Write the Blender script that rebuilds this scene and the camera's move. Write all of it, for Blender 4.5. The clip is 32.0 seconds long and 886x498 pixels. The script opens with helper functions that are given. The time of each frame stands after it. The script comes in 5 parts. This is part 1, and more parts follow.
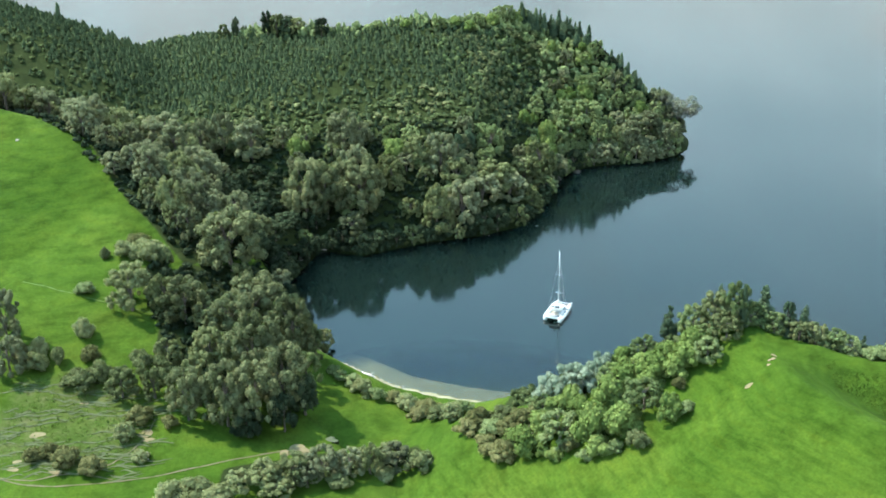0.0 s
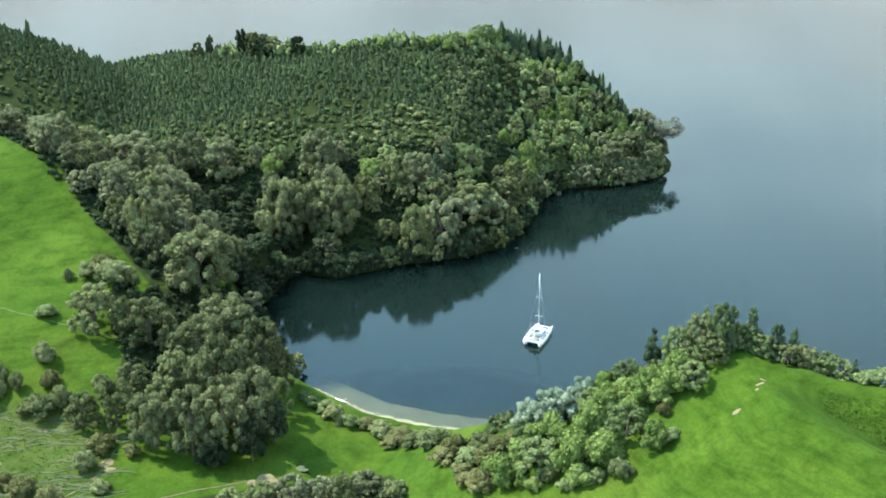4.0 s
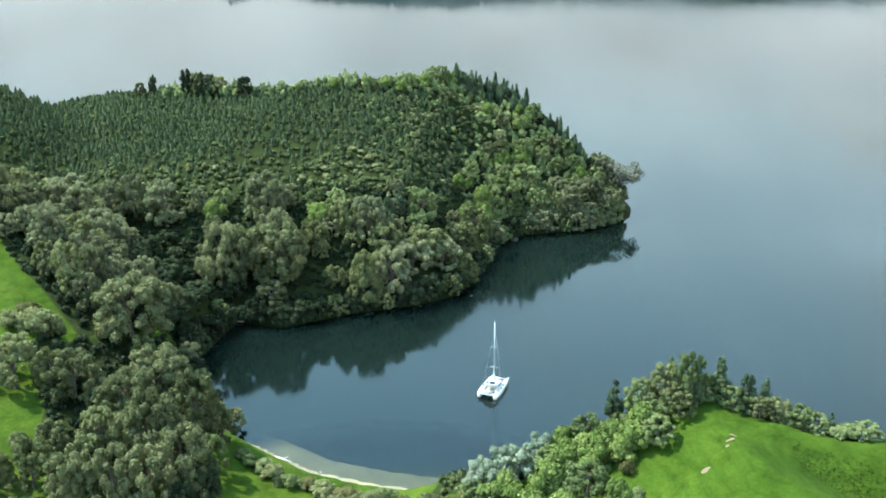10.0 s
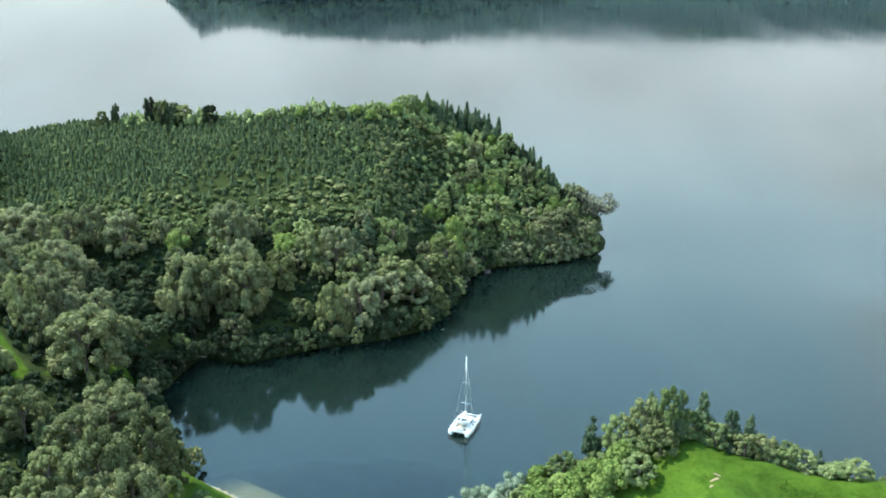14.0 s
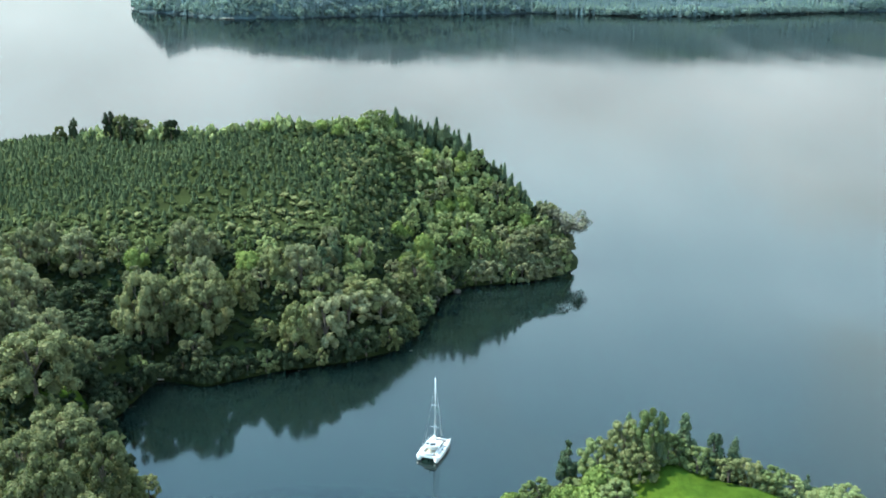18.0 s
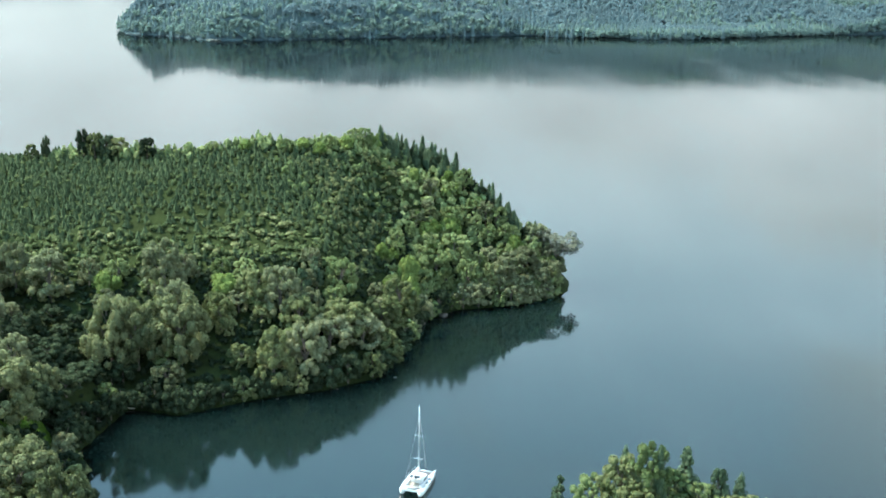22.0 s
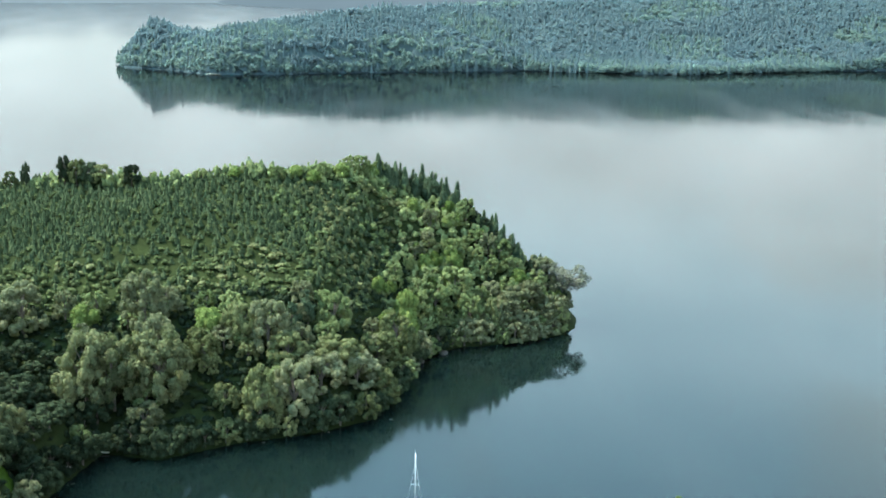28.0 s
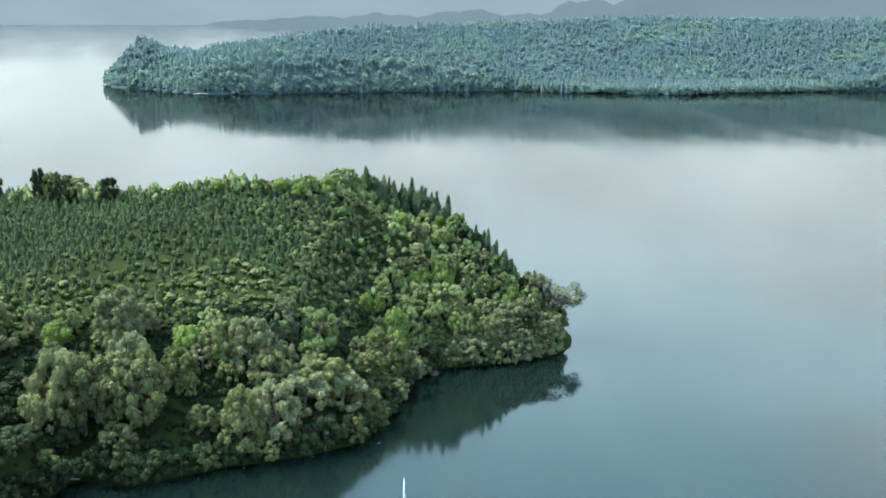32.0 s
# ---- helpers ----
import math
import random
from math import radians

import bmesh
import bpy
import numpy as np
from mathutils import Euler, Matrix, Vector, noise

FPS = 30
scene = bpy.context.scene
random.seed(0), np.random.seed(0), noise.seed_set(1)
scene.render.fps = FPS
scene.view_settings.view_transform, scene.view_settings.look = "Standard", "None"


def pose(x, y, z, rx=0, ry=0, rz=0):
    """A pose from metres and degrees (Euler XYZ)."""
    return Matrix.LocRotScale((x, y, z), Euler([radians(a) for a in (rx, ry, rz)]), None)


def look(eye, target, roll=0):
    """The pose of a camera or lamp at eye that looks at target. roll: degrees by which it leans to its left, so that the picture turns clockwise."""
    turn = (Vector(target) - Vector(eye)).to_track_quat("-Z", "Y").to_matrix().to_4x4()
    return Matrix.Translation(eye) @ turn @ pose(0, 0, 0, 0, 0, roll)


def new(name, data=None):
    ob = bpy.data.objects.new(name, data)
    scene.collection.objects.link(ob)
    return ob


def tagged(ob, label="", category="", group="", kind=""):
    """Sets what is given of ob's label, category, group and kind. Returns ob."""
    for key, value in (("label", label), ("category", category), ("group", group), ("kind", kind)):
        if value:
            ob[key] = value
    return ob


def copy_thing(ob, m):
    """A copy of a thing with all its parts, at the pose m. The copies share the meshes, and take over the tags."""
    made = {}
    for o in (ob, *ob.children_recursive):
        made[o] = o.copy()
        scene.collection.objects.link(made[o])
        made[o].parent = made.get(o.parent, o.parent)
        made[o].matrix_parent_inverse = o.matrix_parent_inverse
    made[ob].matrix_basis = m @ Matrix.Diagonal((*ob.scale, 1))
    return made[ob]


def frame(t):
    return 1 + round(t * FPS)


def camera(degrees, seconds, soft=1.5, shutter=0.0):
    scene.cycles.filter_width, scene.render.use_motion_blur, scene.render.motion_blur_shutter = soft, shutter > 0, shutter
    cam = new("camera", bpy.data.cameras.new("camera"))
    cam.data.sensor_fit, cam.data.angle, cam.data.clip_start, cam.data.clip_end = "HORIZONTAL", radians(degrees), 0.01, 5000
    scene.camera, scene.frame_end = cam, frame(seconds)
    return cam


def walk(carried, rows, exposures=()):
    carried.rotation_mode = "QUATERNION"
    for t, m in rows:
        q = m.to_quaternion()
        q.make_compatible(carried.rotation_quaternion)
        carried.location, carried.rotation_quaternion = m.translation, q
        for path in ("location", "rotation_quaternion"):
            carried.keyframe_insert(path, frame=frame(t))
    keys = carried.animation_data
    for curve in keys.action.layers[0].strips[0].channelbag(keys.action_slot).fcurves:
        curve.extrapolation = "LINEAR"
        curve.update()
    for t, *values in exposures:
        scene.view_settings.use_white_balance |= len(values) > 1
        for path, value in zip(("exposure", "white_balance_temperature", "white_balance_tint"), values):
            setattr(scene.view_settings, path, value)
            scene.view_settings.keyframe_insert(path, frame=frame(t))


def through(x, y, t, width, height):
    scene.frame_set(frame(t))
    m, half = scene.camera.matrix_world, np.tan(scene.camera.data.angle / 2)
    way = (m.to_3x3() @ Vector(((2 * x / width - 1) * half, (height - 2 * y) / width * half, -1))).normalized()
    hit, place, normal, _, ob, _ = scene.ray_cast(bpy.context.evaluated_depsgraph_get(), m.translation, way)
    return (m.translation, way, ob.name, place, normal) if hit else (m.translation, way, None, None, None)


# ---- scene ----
cam = camera(42.0, 32.0, soft=1.75)
PATH = [
    (0, pose(0.04, 0.00, 139.41, 66.103, 0.991, 2.777)),
    (1, pose(0.20, 1.99, 138.18, 66.361, 0.929, 2.595)),
    (2, pose(0.41, 3.97, 136.96, 66.706, 0.823, 2.414)),
    (3, pose(0.70, 5.94, 135.77, 67.033, 0.708, 2.227)),
    (3.5, pose(0.84, 6.91, 135.20, 67.214, 0.653, 2.114)),
    (4.5, pose(1.02, 8.82, 134.12, 67.594, 0.530, 1.832)),
    (5.5, pose(1.14, 10.79, 133.10, 67.974, 0.407, 1.549)),
    (6, pose(1.26, 11.87, 132.58, 68.191, 0.345, 1.395)),
    (7, pose(1.71, 14.29, 131.48, 68.573, 0.245, 1.072)),
    (8, pose(2.23, 16.86, 130.27, 68.994, 0.170, 0.740)),
    (9, pose(2.62, 19.37, 128.96, 69.479, 0.046, 0.429)),
    (10, pose(2.95, 21.84, 127.68, 69.960, -0.099, 0.131)),
    (11, pose(3.29, 24.33, 126.57, 70.441, -0.176, -0.176)),
    (12, pose(3.55, 26.64, 125.59, 70.922, -0.263, -0.501)),
    (13, pose(3.63, 28.64, 124.67, 71.326, -0.384, -0.817)),
    (14, pose(3.71, 30.58, 123.62, 71.710, -0.475, -1.158)),
    (15, pose(3.95, 32.74, 122.34, 72.032, -0.573, -1.471)),
    (16, pose(4.23, 35.00, 121.11, 72.386, -0.668, -1.802)),
    (17, pose(4.44, 37.25, 120.15, 72.644, -0.753, -2.164)),
    (18, pose(4.65, 39.75, 119.22, 72.868, -0.855, -2.539)),
    (19, pose(4.99, 42.73, 118.08, 73.122, -0.879, -2.768)),
    (20, pose(5.43, 45.89, 116.88, 73.456, -0.925, -2.862)),
    (21, pose(5.93, 48.90, 115.84, 73.782, -0.944, -2.974)),
    (22, pose(6.37, 51.79, 114.89, 74.087, -0.976, -3.036)),
    (23, pose(6.69, 54.68, 113.91, 74.472, -0.997, -3.080)),
    (24, pose(6.98, 57.60, 112.88, 74.830, -1.064, -3.107)),
    (25, pose(7.36, 60.55, 111.82, 75.162, -1.043, -3.018)),
    (26, pose(7.72, 63.56, 110.69, 75.446, -1.046, -2.967)),
    (27, pose(7.97, 66.64, 109.51, 75.724, -1.059, -2.916)),
    (28, pose(8.16, 69.76, 108.26, 76.009, -1.097, -2.864)),
    (29, pose(8.36, 72.90, 106.94, 76.291, -1.091, -2.891)),
    (30, pose(8.58, 76.01, 105.63, 76.567, -1.100, -3.022)),
    (31, pose(8.80, 79.02, 104.34, 76.853, -1.096, -3.155)),
    (32, pose(9.02, 81.99, 103.09, 77.178, -1.115, -3.327)),
]
walk(cam, PATH, [(0, 1.55, 6500, 9.8), (12, 1.59, 6440, 9.7), (32, 1.67, 6420, 9.6)])

# ---- daylight: a high sun behind thin cloud, from beyond the meadow hill ----
SUN_TO = Vector((-0.55, 0.16, 0.80)).normalized()
sun = new("sun", bpy.data.lights.new("sun", "SUN"))
sun.data.energy, sun.data.angle, sun.data.color = 4.6, radians(0.6), (1.0, 0.94, 0.83)
sun.matrix_world = look(SUN_TO * 900, (0, 0, 0))
world = bpy.data.worlds.new("sky")
scene.world, world.use_nodes = world, True
nt = world.node_tree
sky = nt.nodes.new("ShaderNodeTexSky")
sky.sky_type, sky.sun_disc = "NISHITA", False
sky.sun_elevation = math.asin(SUN_TO.z)
sky.sun_rotation = math.atan2(SUN_TO.x, SUN_TO.y)
sky.air_density, sky.dust_density, sky.ozone_density = 1.0, 1.2, 0.8
back = nt.nodes["Background"]
back.inputs["Strength"].default_value = 0.40
# broken high cloud all round, thicker towards the horizon
coords = nt.nodes.new("ShaderNodeTexCoord")
split = nt.nodes.new("ShaderNodeSeparateXYZ")
nt.links.new(coords.outputs["Generated"], split.inputs[0])
stretch = nt.nodes.new("ShaderNodeMapping")
stretch.inputs["Scale"].default_value = (1.0, 1.0, 2.6)
nt.links.new(coords.outputs["Generated"], stretch.inputs[0])
puff = nt.nodes.new("ShaderNodeTexNoise")
puff.inputs["Scale"].default_value, puff.inputs["Detail"].default_value, puff.inputs["Roughness"].default_value = 1.8, 4, 0.5
nt.links.new(stretch.outputs[0], puff.inputs["Vector"])
cover = nt.nodes.new("ShaderNodeMapRange")
cover.inputs["From Min"].default_value, cover.inputs["From Max"].default_value = 0.39, 0.66
cover.inputs["To Min"].default_value, cover.inputs["To Max"].default_value = 0.0, 0.95
# the cloud lies thicker to the east
east = nt.nodes.new("ShaderNodeMath")
east.operation, east.inputs[1].default_value = "MULTIPLY_ADD", 0.15
nt.links.new(split.outputs["X"], east.inputs[0])
nt.links.new(puff.outputs["Fac"], east.inputs[2])
nt.links.new(east.outputs[0], cover.inputs["Value"])
low = nt.nodes.new("ShaderNodeMapRange")
low.inputs["From Min"].default_value, low.inputs["From Max"].default_value = 0.18, 0.62
low.inputs["To Min"].default_value, low.inputs["To Max"].default_value = 0.97, 0.10
nt.links.new(split.outputs["Z"], low.inputs["Value"])
most = nt.nodes.new("ShaderNodeMath")
most.operation = "MAXIMUM"
nt.links.new(cover.outputs[0], most.inputs[0])
nt.links.new(low.outputs[0], most.inputs[1])
blend = nt.nodes.new("ShaderNodeMix")
blend.data_type = "RGBA"
# the cloud base is dull near the horizon and bright higher up
tone = nt.nodes.new("ShaderNodeValToRGB")
for stop, (at, colour) in zip([*tone.color_ramp.elements, tone.color_ramp.elements.new(0.2), tone.color_ramp.elements.new(0.36)],
                              [(0.0, (0.92, 1.00, 1.02)), (0.7, (0.84, 1.12, 1.20)), (0.16, (1.32, 1.43, 1.44)), (0.32, (1.96, 2.22, 2.20))]):
    stop.position, stop.color = at, (*colour, 1)
nt.links.new(split.outputs["Z"], tone.inputs["Fac"])
# the cloud sheet is thicker and thinner in soft folds
fold, shade, folded = nt.nodes.new("ShaderNodeTexNoise"), nt.nodes.new("ShaderNodeMapRange"), nt.nodes.new("ShaderNodeVectorMath")
fold.inputs["Scale"].default_value, fold.inputs["Detail"].default_value, fold.inputs["Roughness"].default_value = 5.5, 3, 0.5
nt.links.new(stretch.outputs[0], fold.inputs["Vector"])
shade.inputs["From Min"].default_value, shade.inputs["From Max"].default_value = 0.32, 0.68
shade.inputs["To Min"].default_value, shade.inputs["To Max"].default_value = 0.82, 1.16
nt.links.new(fold.outputs["Fac"], shade.inputs["Value"])
folded.operation = "SCALE"
nt.links.new(tone.outputs["Color"], folded.inputs[0])
nt.links.new(shade.outputs[0], folded.inputs["Scale"])
nt.links.new(folded.outputs["Vector"], blend.inputs["B"])
nt.links.new(most.outputs[0], blend.inputs["Factor"])
veil = nt.nodes.new("ShaderNodeMix")
veil.data_type, veil.blend_type = "RGBA", "MULTIPLY"
veil.inputs["Factor"].default_value, veil.inputs["B"].default_value = 1.0, (0.58, 1.08, 1.03, 1)
nt.links.new(sky.outputs[0], veil.inputs["A"])
nt.links.new(veil.outputs["Result"], blend.inputs["A"])
nt.links.new(blend.outputs["Result"], back.inputs["Color"])

# ---- materials ----
def material(name, rough=0.8, spec=0.3):
    m = bpy.data.materials.new(name)
    m.use_nodes = True
    b = m.node_tree.nodes["Principled BSDF"]
    b.inputs["Roughness"].default_value, b.inputs["Specular IOR Level"].default_value = rough, spec
    return m, m.node_tree.nodes, m.node_tree.links, b


def ramp(nodes, links, source, stops):
    r = nodes.new("ShaderNodeValToRGB")
    while len(r.color_ramp.elements) < len(stops):
        r.color_ramp.elements.new(0.5)
    for e, (at, colour) in zip(r.color_ramp.elements, stops):
        e.position, e.color = at, (*colour, 1)
    links.new(source, r.inputs["Fac"])
    return r.outputs["Color"]


def grain(nodes, links, scale, detail=4, rough=0.6, space="Position", stretch=None):
    """Noise at a scale of one over metres."""
    n = nodes.new("ShaderNodeTexNoise")
    n.inputs["Scale"].default_value, n.inputs["Detail"].default_value, n.inputs["Roughness"].default_value = scale, detail, rough
    src = nodes.new("ShaderNodeNewGeometry").outputs["Position"] if space == "Position" else nodes.new("ShaderNodeTexCoord").outputs["Object"]
    if stretch:
        mp = nodes.new("ShaderNodeMapping")
        mp.inputs["Scale"].default_value = stretch
        links.new(src, mp.inputs[0])
        src = mp.outputs[0]
    links.new(src, n.inputs["Vector"])
    return n.outputs["Fac"]


def mix(nodes, links, fac, a, b, kind="MIX"):
    m = nodes.new("ShaderNodeMix")
    m.data_type, m.blend_type = "RGBA", kind
    for key, v in (("Factor", fac), ("A", a), ("B", b)):
        if isinstance(v, (int, float)):
            m.inputs[key].default_value = v
        elif isinstance(v, tuple):
            m.inputs[key].default_value = (*v, 1)
        else:
            links.new(v, m.inputs[key])
    return m.outputs["Result"]


def bump(nodes, links, b, height, strength, distance):
    n = nodes.new("ShaderNodeBump")
    n.inputs["Strength"].default_value, n.inputs["Distance"].default_value = strength, distance
    links.new(height, n.inputs["Height"])
    links.new(n.outputs[0], b.inputs["Normal"])


def plain(name, colour, rough=0.5, metal=0.0, wear=0.15, scale=3.0):
    """Paint, plastic, stone: one colour with fine grain and faint stains."""
    m, n, l, b = material(name, rough, 0.5)
    g = mix(n, l, grain(n, l, scale, 5, 0.65, "Object"), tuple(c * (1 - wear) for c in colour), tuple(min(1, c * (1 + wear)) for c in colour))
    l.new(g, b.inputs["Base Color"])
    b.inputs["Metallic"].default_value = metal
    return m


def foliage(name, dark, mid, light, through=0.14, patch=0.09, leafy=0.38, glow=(0.10, 0.16, 0.02)):
    """Leaves: hue varies from tree to tree, from clump to clump and from leaf to leaf."""
    m, n, l, b = material(name, 0.85, 0.03)
    info, geo = n.new("ShaderNodeObjectInfo"), n.new("ShaderNodeNewGeometry")
    add = n.new("ShaderNodeMath")
    add.operation = "ADD"
    half = n.new("ShaderNodeMath")
    half.operation, half.inputs[1].default_value = "MULTIPLY", leafy
    l.new(geo.outputs["Random Per Island"], half.inputs[0])
    third = n.new("ShaderNodeMath")
    third.operation, third.inputs[1].default_value = "MULTIPLY", 0.46
    l.new(info.outputs["Random"], third.inputs[0])
    l.new(half.outputs[0], add.inputs[0])
    l.new(third.outputs[0], add.inputs[1])
    tot = n.new("ShaderNodeMath")
    tot.operation = "MULTIPLY_ADD"
    l.new(grain(n, l, patch, 3, 0.6), tot.inputs[0])
    tot.inputs[1].default_value = 0.55
    l.new(add.outputs[0], tot.inputs[2])
    colour = ramp(n, l, tot.outputs[0], [(0.25, dark), (0.6, mid), (0.98, light)])
    l.new(colour, b.inputs["Base Color"])
    thin = n.new("ShaderNodeBsdfTranslucent")
    l.new(mix(n, l, 0.5, colour, glow), thin.inputs["Color"])
    both = n.new("ShaderNodeMixShader")
    both.inputs[0].default_value = through
    l.new(b.outputs[0], both.inputs[1])
    l.new(thin.outputs[0], both.inputs[2])
    l.new(both.outputs[0], n["Material Output"].inputs["Surface"])
    return m


LEAF_GREY = foliage("leaf_grey_green", (0.040, 0.046, 0.024), (0.104, 0.112, 0.062), (0.190, 0.196, 0.110), 0.24)
LEAF_GROVE = foliage("leaf_grove", (0.030, 0.036, 0.017), (0.080, 0.089, 0.044), (0.164, 0.170, 0.084), 0.22)
LEAF_OLIVE = foliage("leaf_olive", (0.037, 0.046, 0.020), (0.098, 0.111, 0.049), (0.184, 0.194, 0.090), 0.24)
# for dark trees, and for shade painted into ravine, shore and undergrowth leaf
LEAF_DARK_SHADE = foliage("leaf_dark_native_shade", (0.007, 0.011, 0.007), (0.016, 0.024, 0.013), (0.040, 0.054, 0.028), 0.04)
LEAF_LIME = foliage("leaf_lime", (0.044, 0.070, 0.018), (0.096, 0.136, 0.038), (0.164, 0.206, 0.064), 0.22)
LEAF_FRESH = foliage("leaf_fresh", (0.042, 0.060, 0.024), (0.106, 0.137, 0.056), (0.190, 0.222, 0.098), 0.28)
LEAF_PALE = foliage("leaf_pale_willow", (0.085, 0.115, 0.085), (0.16, 0.20, 0.145), (0.26, 0.30, 0.215), 0.25)
LEAF_BROWN = foliage("leaf_brownish", (0.045, 0.048, 0.018), (0.094, 0.094, 0.038), (0.15, 0.142, 0.062), 0.2)
NEEDLE = foliage("needle_dark", (0.022, 0.036, 0.021), (0.046, 0.068, 0.040), (0.084, 0.114, 0.064), 0.16)
LEAF_ASH = foliage("leaf_ash_grey", (0.036, 0.042, 0.028), (0.070, 0.076, 0.052), (0.115, 0.120, 0.085), 0.06, 0.09, 0.38, (0.06, 0.07, 0.04))
NEEDLE_YOUNG = foliage("needle_plantation", (0.020, 0.030, 0.015), (0.041, 0.058, 0.028), (0.076, 0.094, 0.046), 0.14, 0.035)
UNDER = foliage("undergrowth", (0.019, 0.028, 0.012), (0.041, 0.054, 0.022), (0.072, 0.088, 0.036), 0.15, 0.03)
LEAF_FERN = foliage("leaf_tree_fern", (0.028, 0.035, 0.015), (0.074, 0.083, 0.037), (0.138, 0.146, 0.068), 0.24)
# far-shore leaf colours are bleached blue-grey to stand in for haze
LEAF_HAZE_LOW = foliage("leaf_hazed_canopy", (0.065, 0.097, 0.102), (0.084, 0.123, 0.125), (0.112, 0.157, 0.149), 0.5, 0.030, 0.0, (0.084, 0.123, 0.123))
LEAF_HAZE = foliage("leaf_hazed_bush", (0.120, 0.174, 0.191), (0.141, 0.201, 0.213), (0.173, 0.238, 0.234), 0.55, 0.030, 0.12, (0.141, 0.201, 0.210))
LEAF_HAZE_SHORE = foliage("leaf_hazed_sunlit_bush", (0.126, 0.184, 0.178), (0.149, 0.217, 0.194), (0.182, 0.253, 0.209), 0.55, 0.03, 0.14, (0.149, 0.217, 0.188))
TUSSOCK = foliage("rank_grass", (0.025, 0.048, 0.008), (0.050, 0.085, 0.014), (0.095, 0.13, 0.03), 0.3, 0.2)
BARK = plain("bark", (0.085, 0.070, 0.055), 0.9, 0, 0.5, 6)
BARK_PALE = plain("bark_pale", (0.20, 0.19, 0.175), 0.85, 0, 0.35, 5)
ROCK = plain("rock", (0.055, 0.050, 0.044), 0.9, 0, 0.45, 1.4)
ROCK_PALE = plain("rock_pale", (0.17, 0.16, 0.125), 0.9, 0, 0.25, 3)
DRIFT = plain("driftwood", (0.42, 0.39, 0.34), 0.85, 0, 0.25, 7)


def ground_material():
    m, n, l, b = material("ground_cover", 0.95, 0.04)
    att = n.new("ShaderNodeVertexColor")
    att.layer_name = "cover"
    sep = n.new("ShaderNodeSeparateColor")
    l.new(att.outputs["Color"], sep.inputs[0])
    broad, fine, tiny = grain(n, l, 0.028, 3), grain(n, l, 0.21, 5, 0.7), grain(n, l, 1.7, 5, 0.75)
    grass = ramp(n, l, broad, [(0.30, (0.024, 0.052, 0.006)), (0.52, (0.034, 0.064, 0.008)), (0.72, (0.050, 0.075, 0.011))])
    grass = mix(n, l, 0.85, grass, ramp(n, l, fine, [(0.28, (0.50, 0.52, 0.40)), (0.52, (1, 1, 1)), (0.80, (1.20, 1.12, 1.0))]), "MULTIPLY")
    grass = mix(n, l, 0.8, grass, ramp(n, l, tiny, [(0.25, (0.62, 0.66, 0.55)), (0.6, (1.08, 1.05, 1.0))]), "MULTIPLY")
    lanes = grain(n, l, 0.35, 4, 0.65, "Position", (0.35, 0.35, 3.2))
    grass = mix(n, l, 0.75, grass, ramp(n, l, lanes, [(0.34, (0.60, 0.66, 0.55)), (0.50, (1, 1, 1)), (0.68, (1.24, 1.12, 1.0))]), "MULTIPLY")
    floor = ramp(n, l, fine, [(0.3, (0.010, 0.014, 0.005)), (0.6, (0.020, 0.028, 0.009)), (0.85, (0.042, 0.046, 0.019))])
    sand = ramp(n, l, fine, [(0.25, (0.15, 0.138, 0.090)), (0.7, (0.23, 0.21, 0.14))])
    dry = ramp(n, l, fine, [(0.25, (0.028, 0.040, 0.011)), (0.55, (0.050, 0.054, 0.021)), (0.8, (0.11, 0.095, 0.055))])

    def ragged(channel, lo, hi):
        a = n.new("ShaderNodeMath")
        a.operation = "MULTIPLY_ADD"
        l.new(fine, a.inputs[0])
        a.inputs[1].default_value = 0.5
        l.new(sep.outputs[channel], a.inputs[2])
        r = n.new("ShaderNodeMapRange")
        r.inputs["From Min"].default_value, r.inputs["From Max"].default_value = lo, hi
        l.new(a.outputs[0], r.inputs["Value"])
        return r.outputs[0]

    colour = mix(n, l, ragged("Blue", 0.62, 0.95), grass, dry)
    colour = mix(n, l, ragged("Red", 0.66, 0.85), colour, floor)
    colour = mix(n, l, ragged("Green", 0.70, 0.84), colour, sand)
    # haze put into the colour: the far-shore ground turns blue-grey
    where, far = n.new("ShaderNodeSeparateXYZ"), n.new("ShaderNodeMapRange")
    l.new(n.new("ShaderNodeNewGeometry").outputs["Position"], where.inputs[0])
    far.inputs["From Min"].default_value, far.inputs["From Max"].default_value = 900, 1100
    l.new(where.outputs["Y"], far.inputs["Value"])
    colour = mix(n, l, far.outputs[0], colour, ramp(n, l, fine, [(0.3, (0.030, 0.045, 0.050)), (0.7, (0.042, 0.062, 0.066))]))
    l.new(colour, b.inputs["Base Color"])
    both = n.new("ShaderNodeMath")
    both.operation = "ADD"
    # sheep tracks run along the slope
    steps = grain(n, l, 0.5, 3, 0.6, "Position", (0.45, 0.45, 2.6))
    l.new(steps, both.inputs[0])
    l.new(tiny, both.inputs[1])
    bump(n, l, b, both.outputs[0], 0.55, 0.55)
    return m


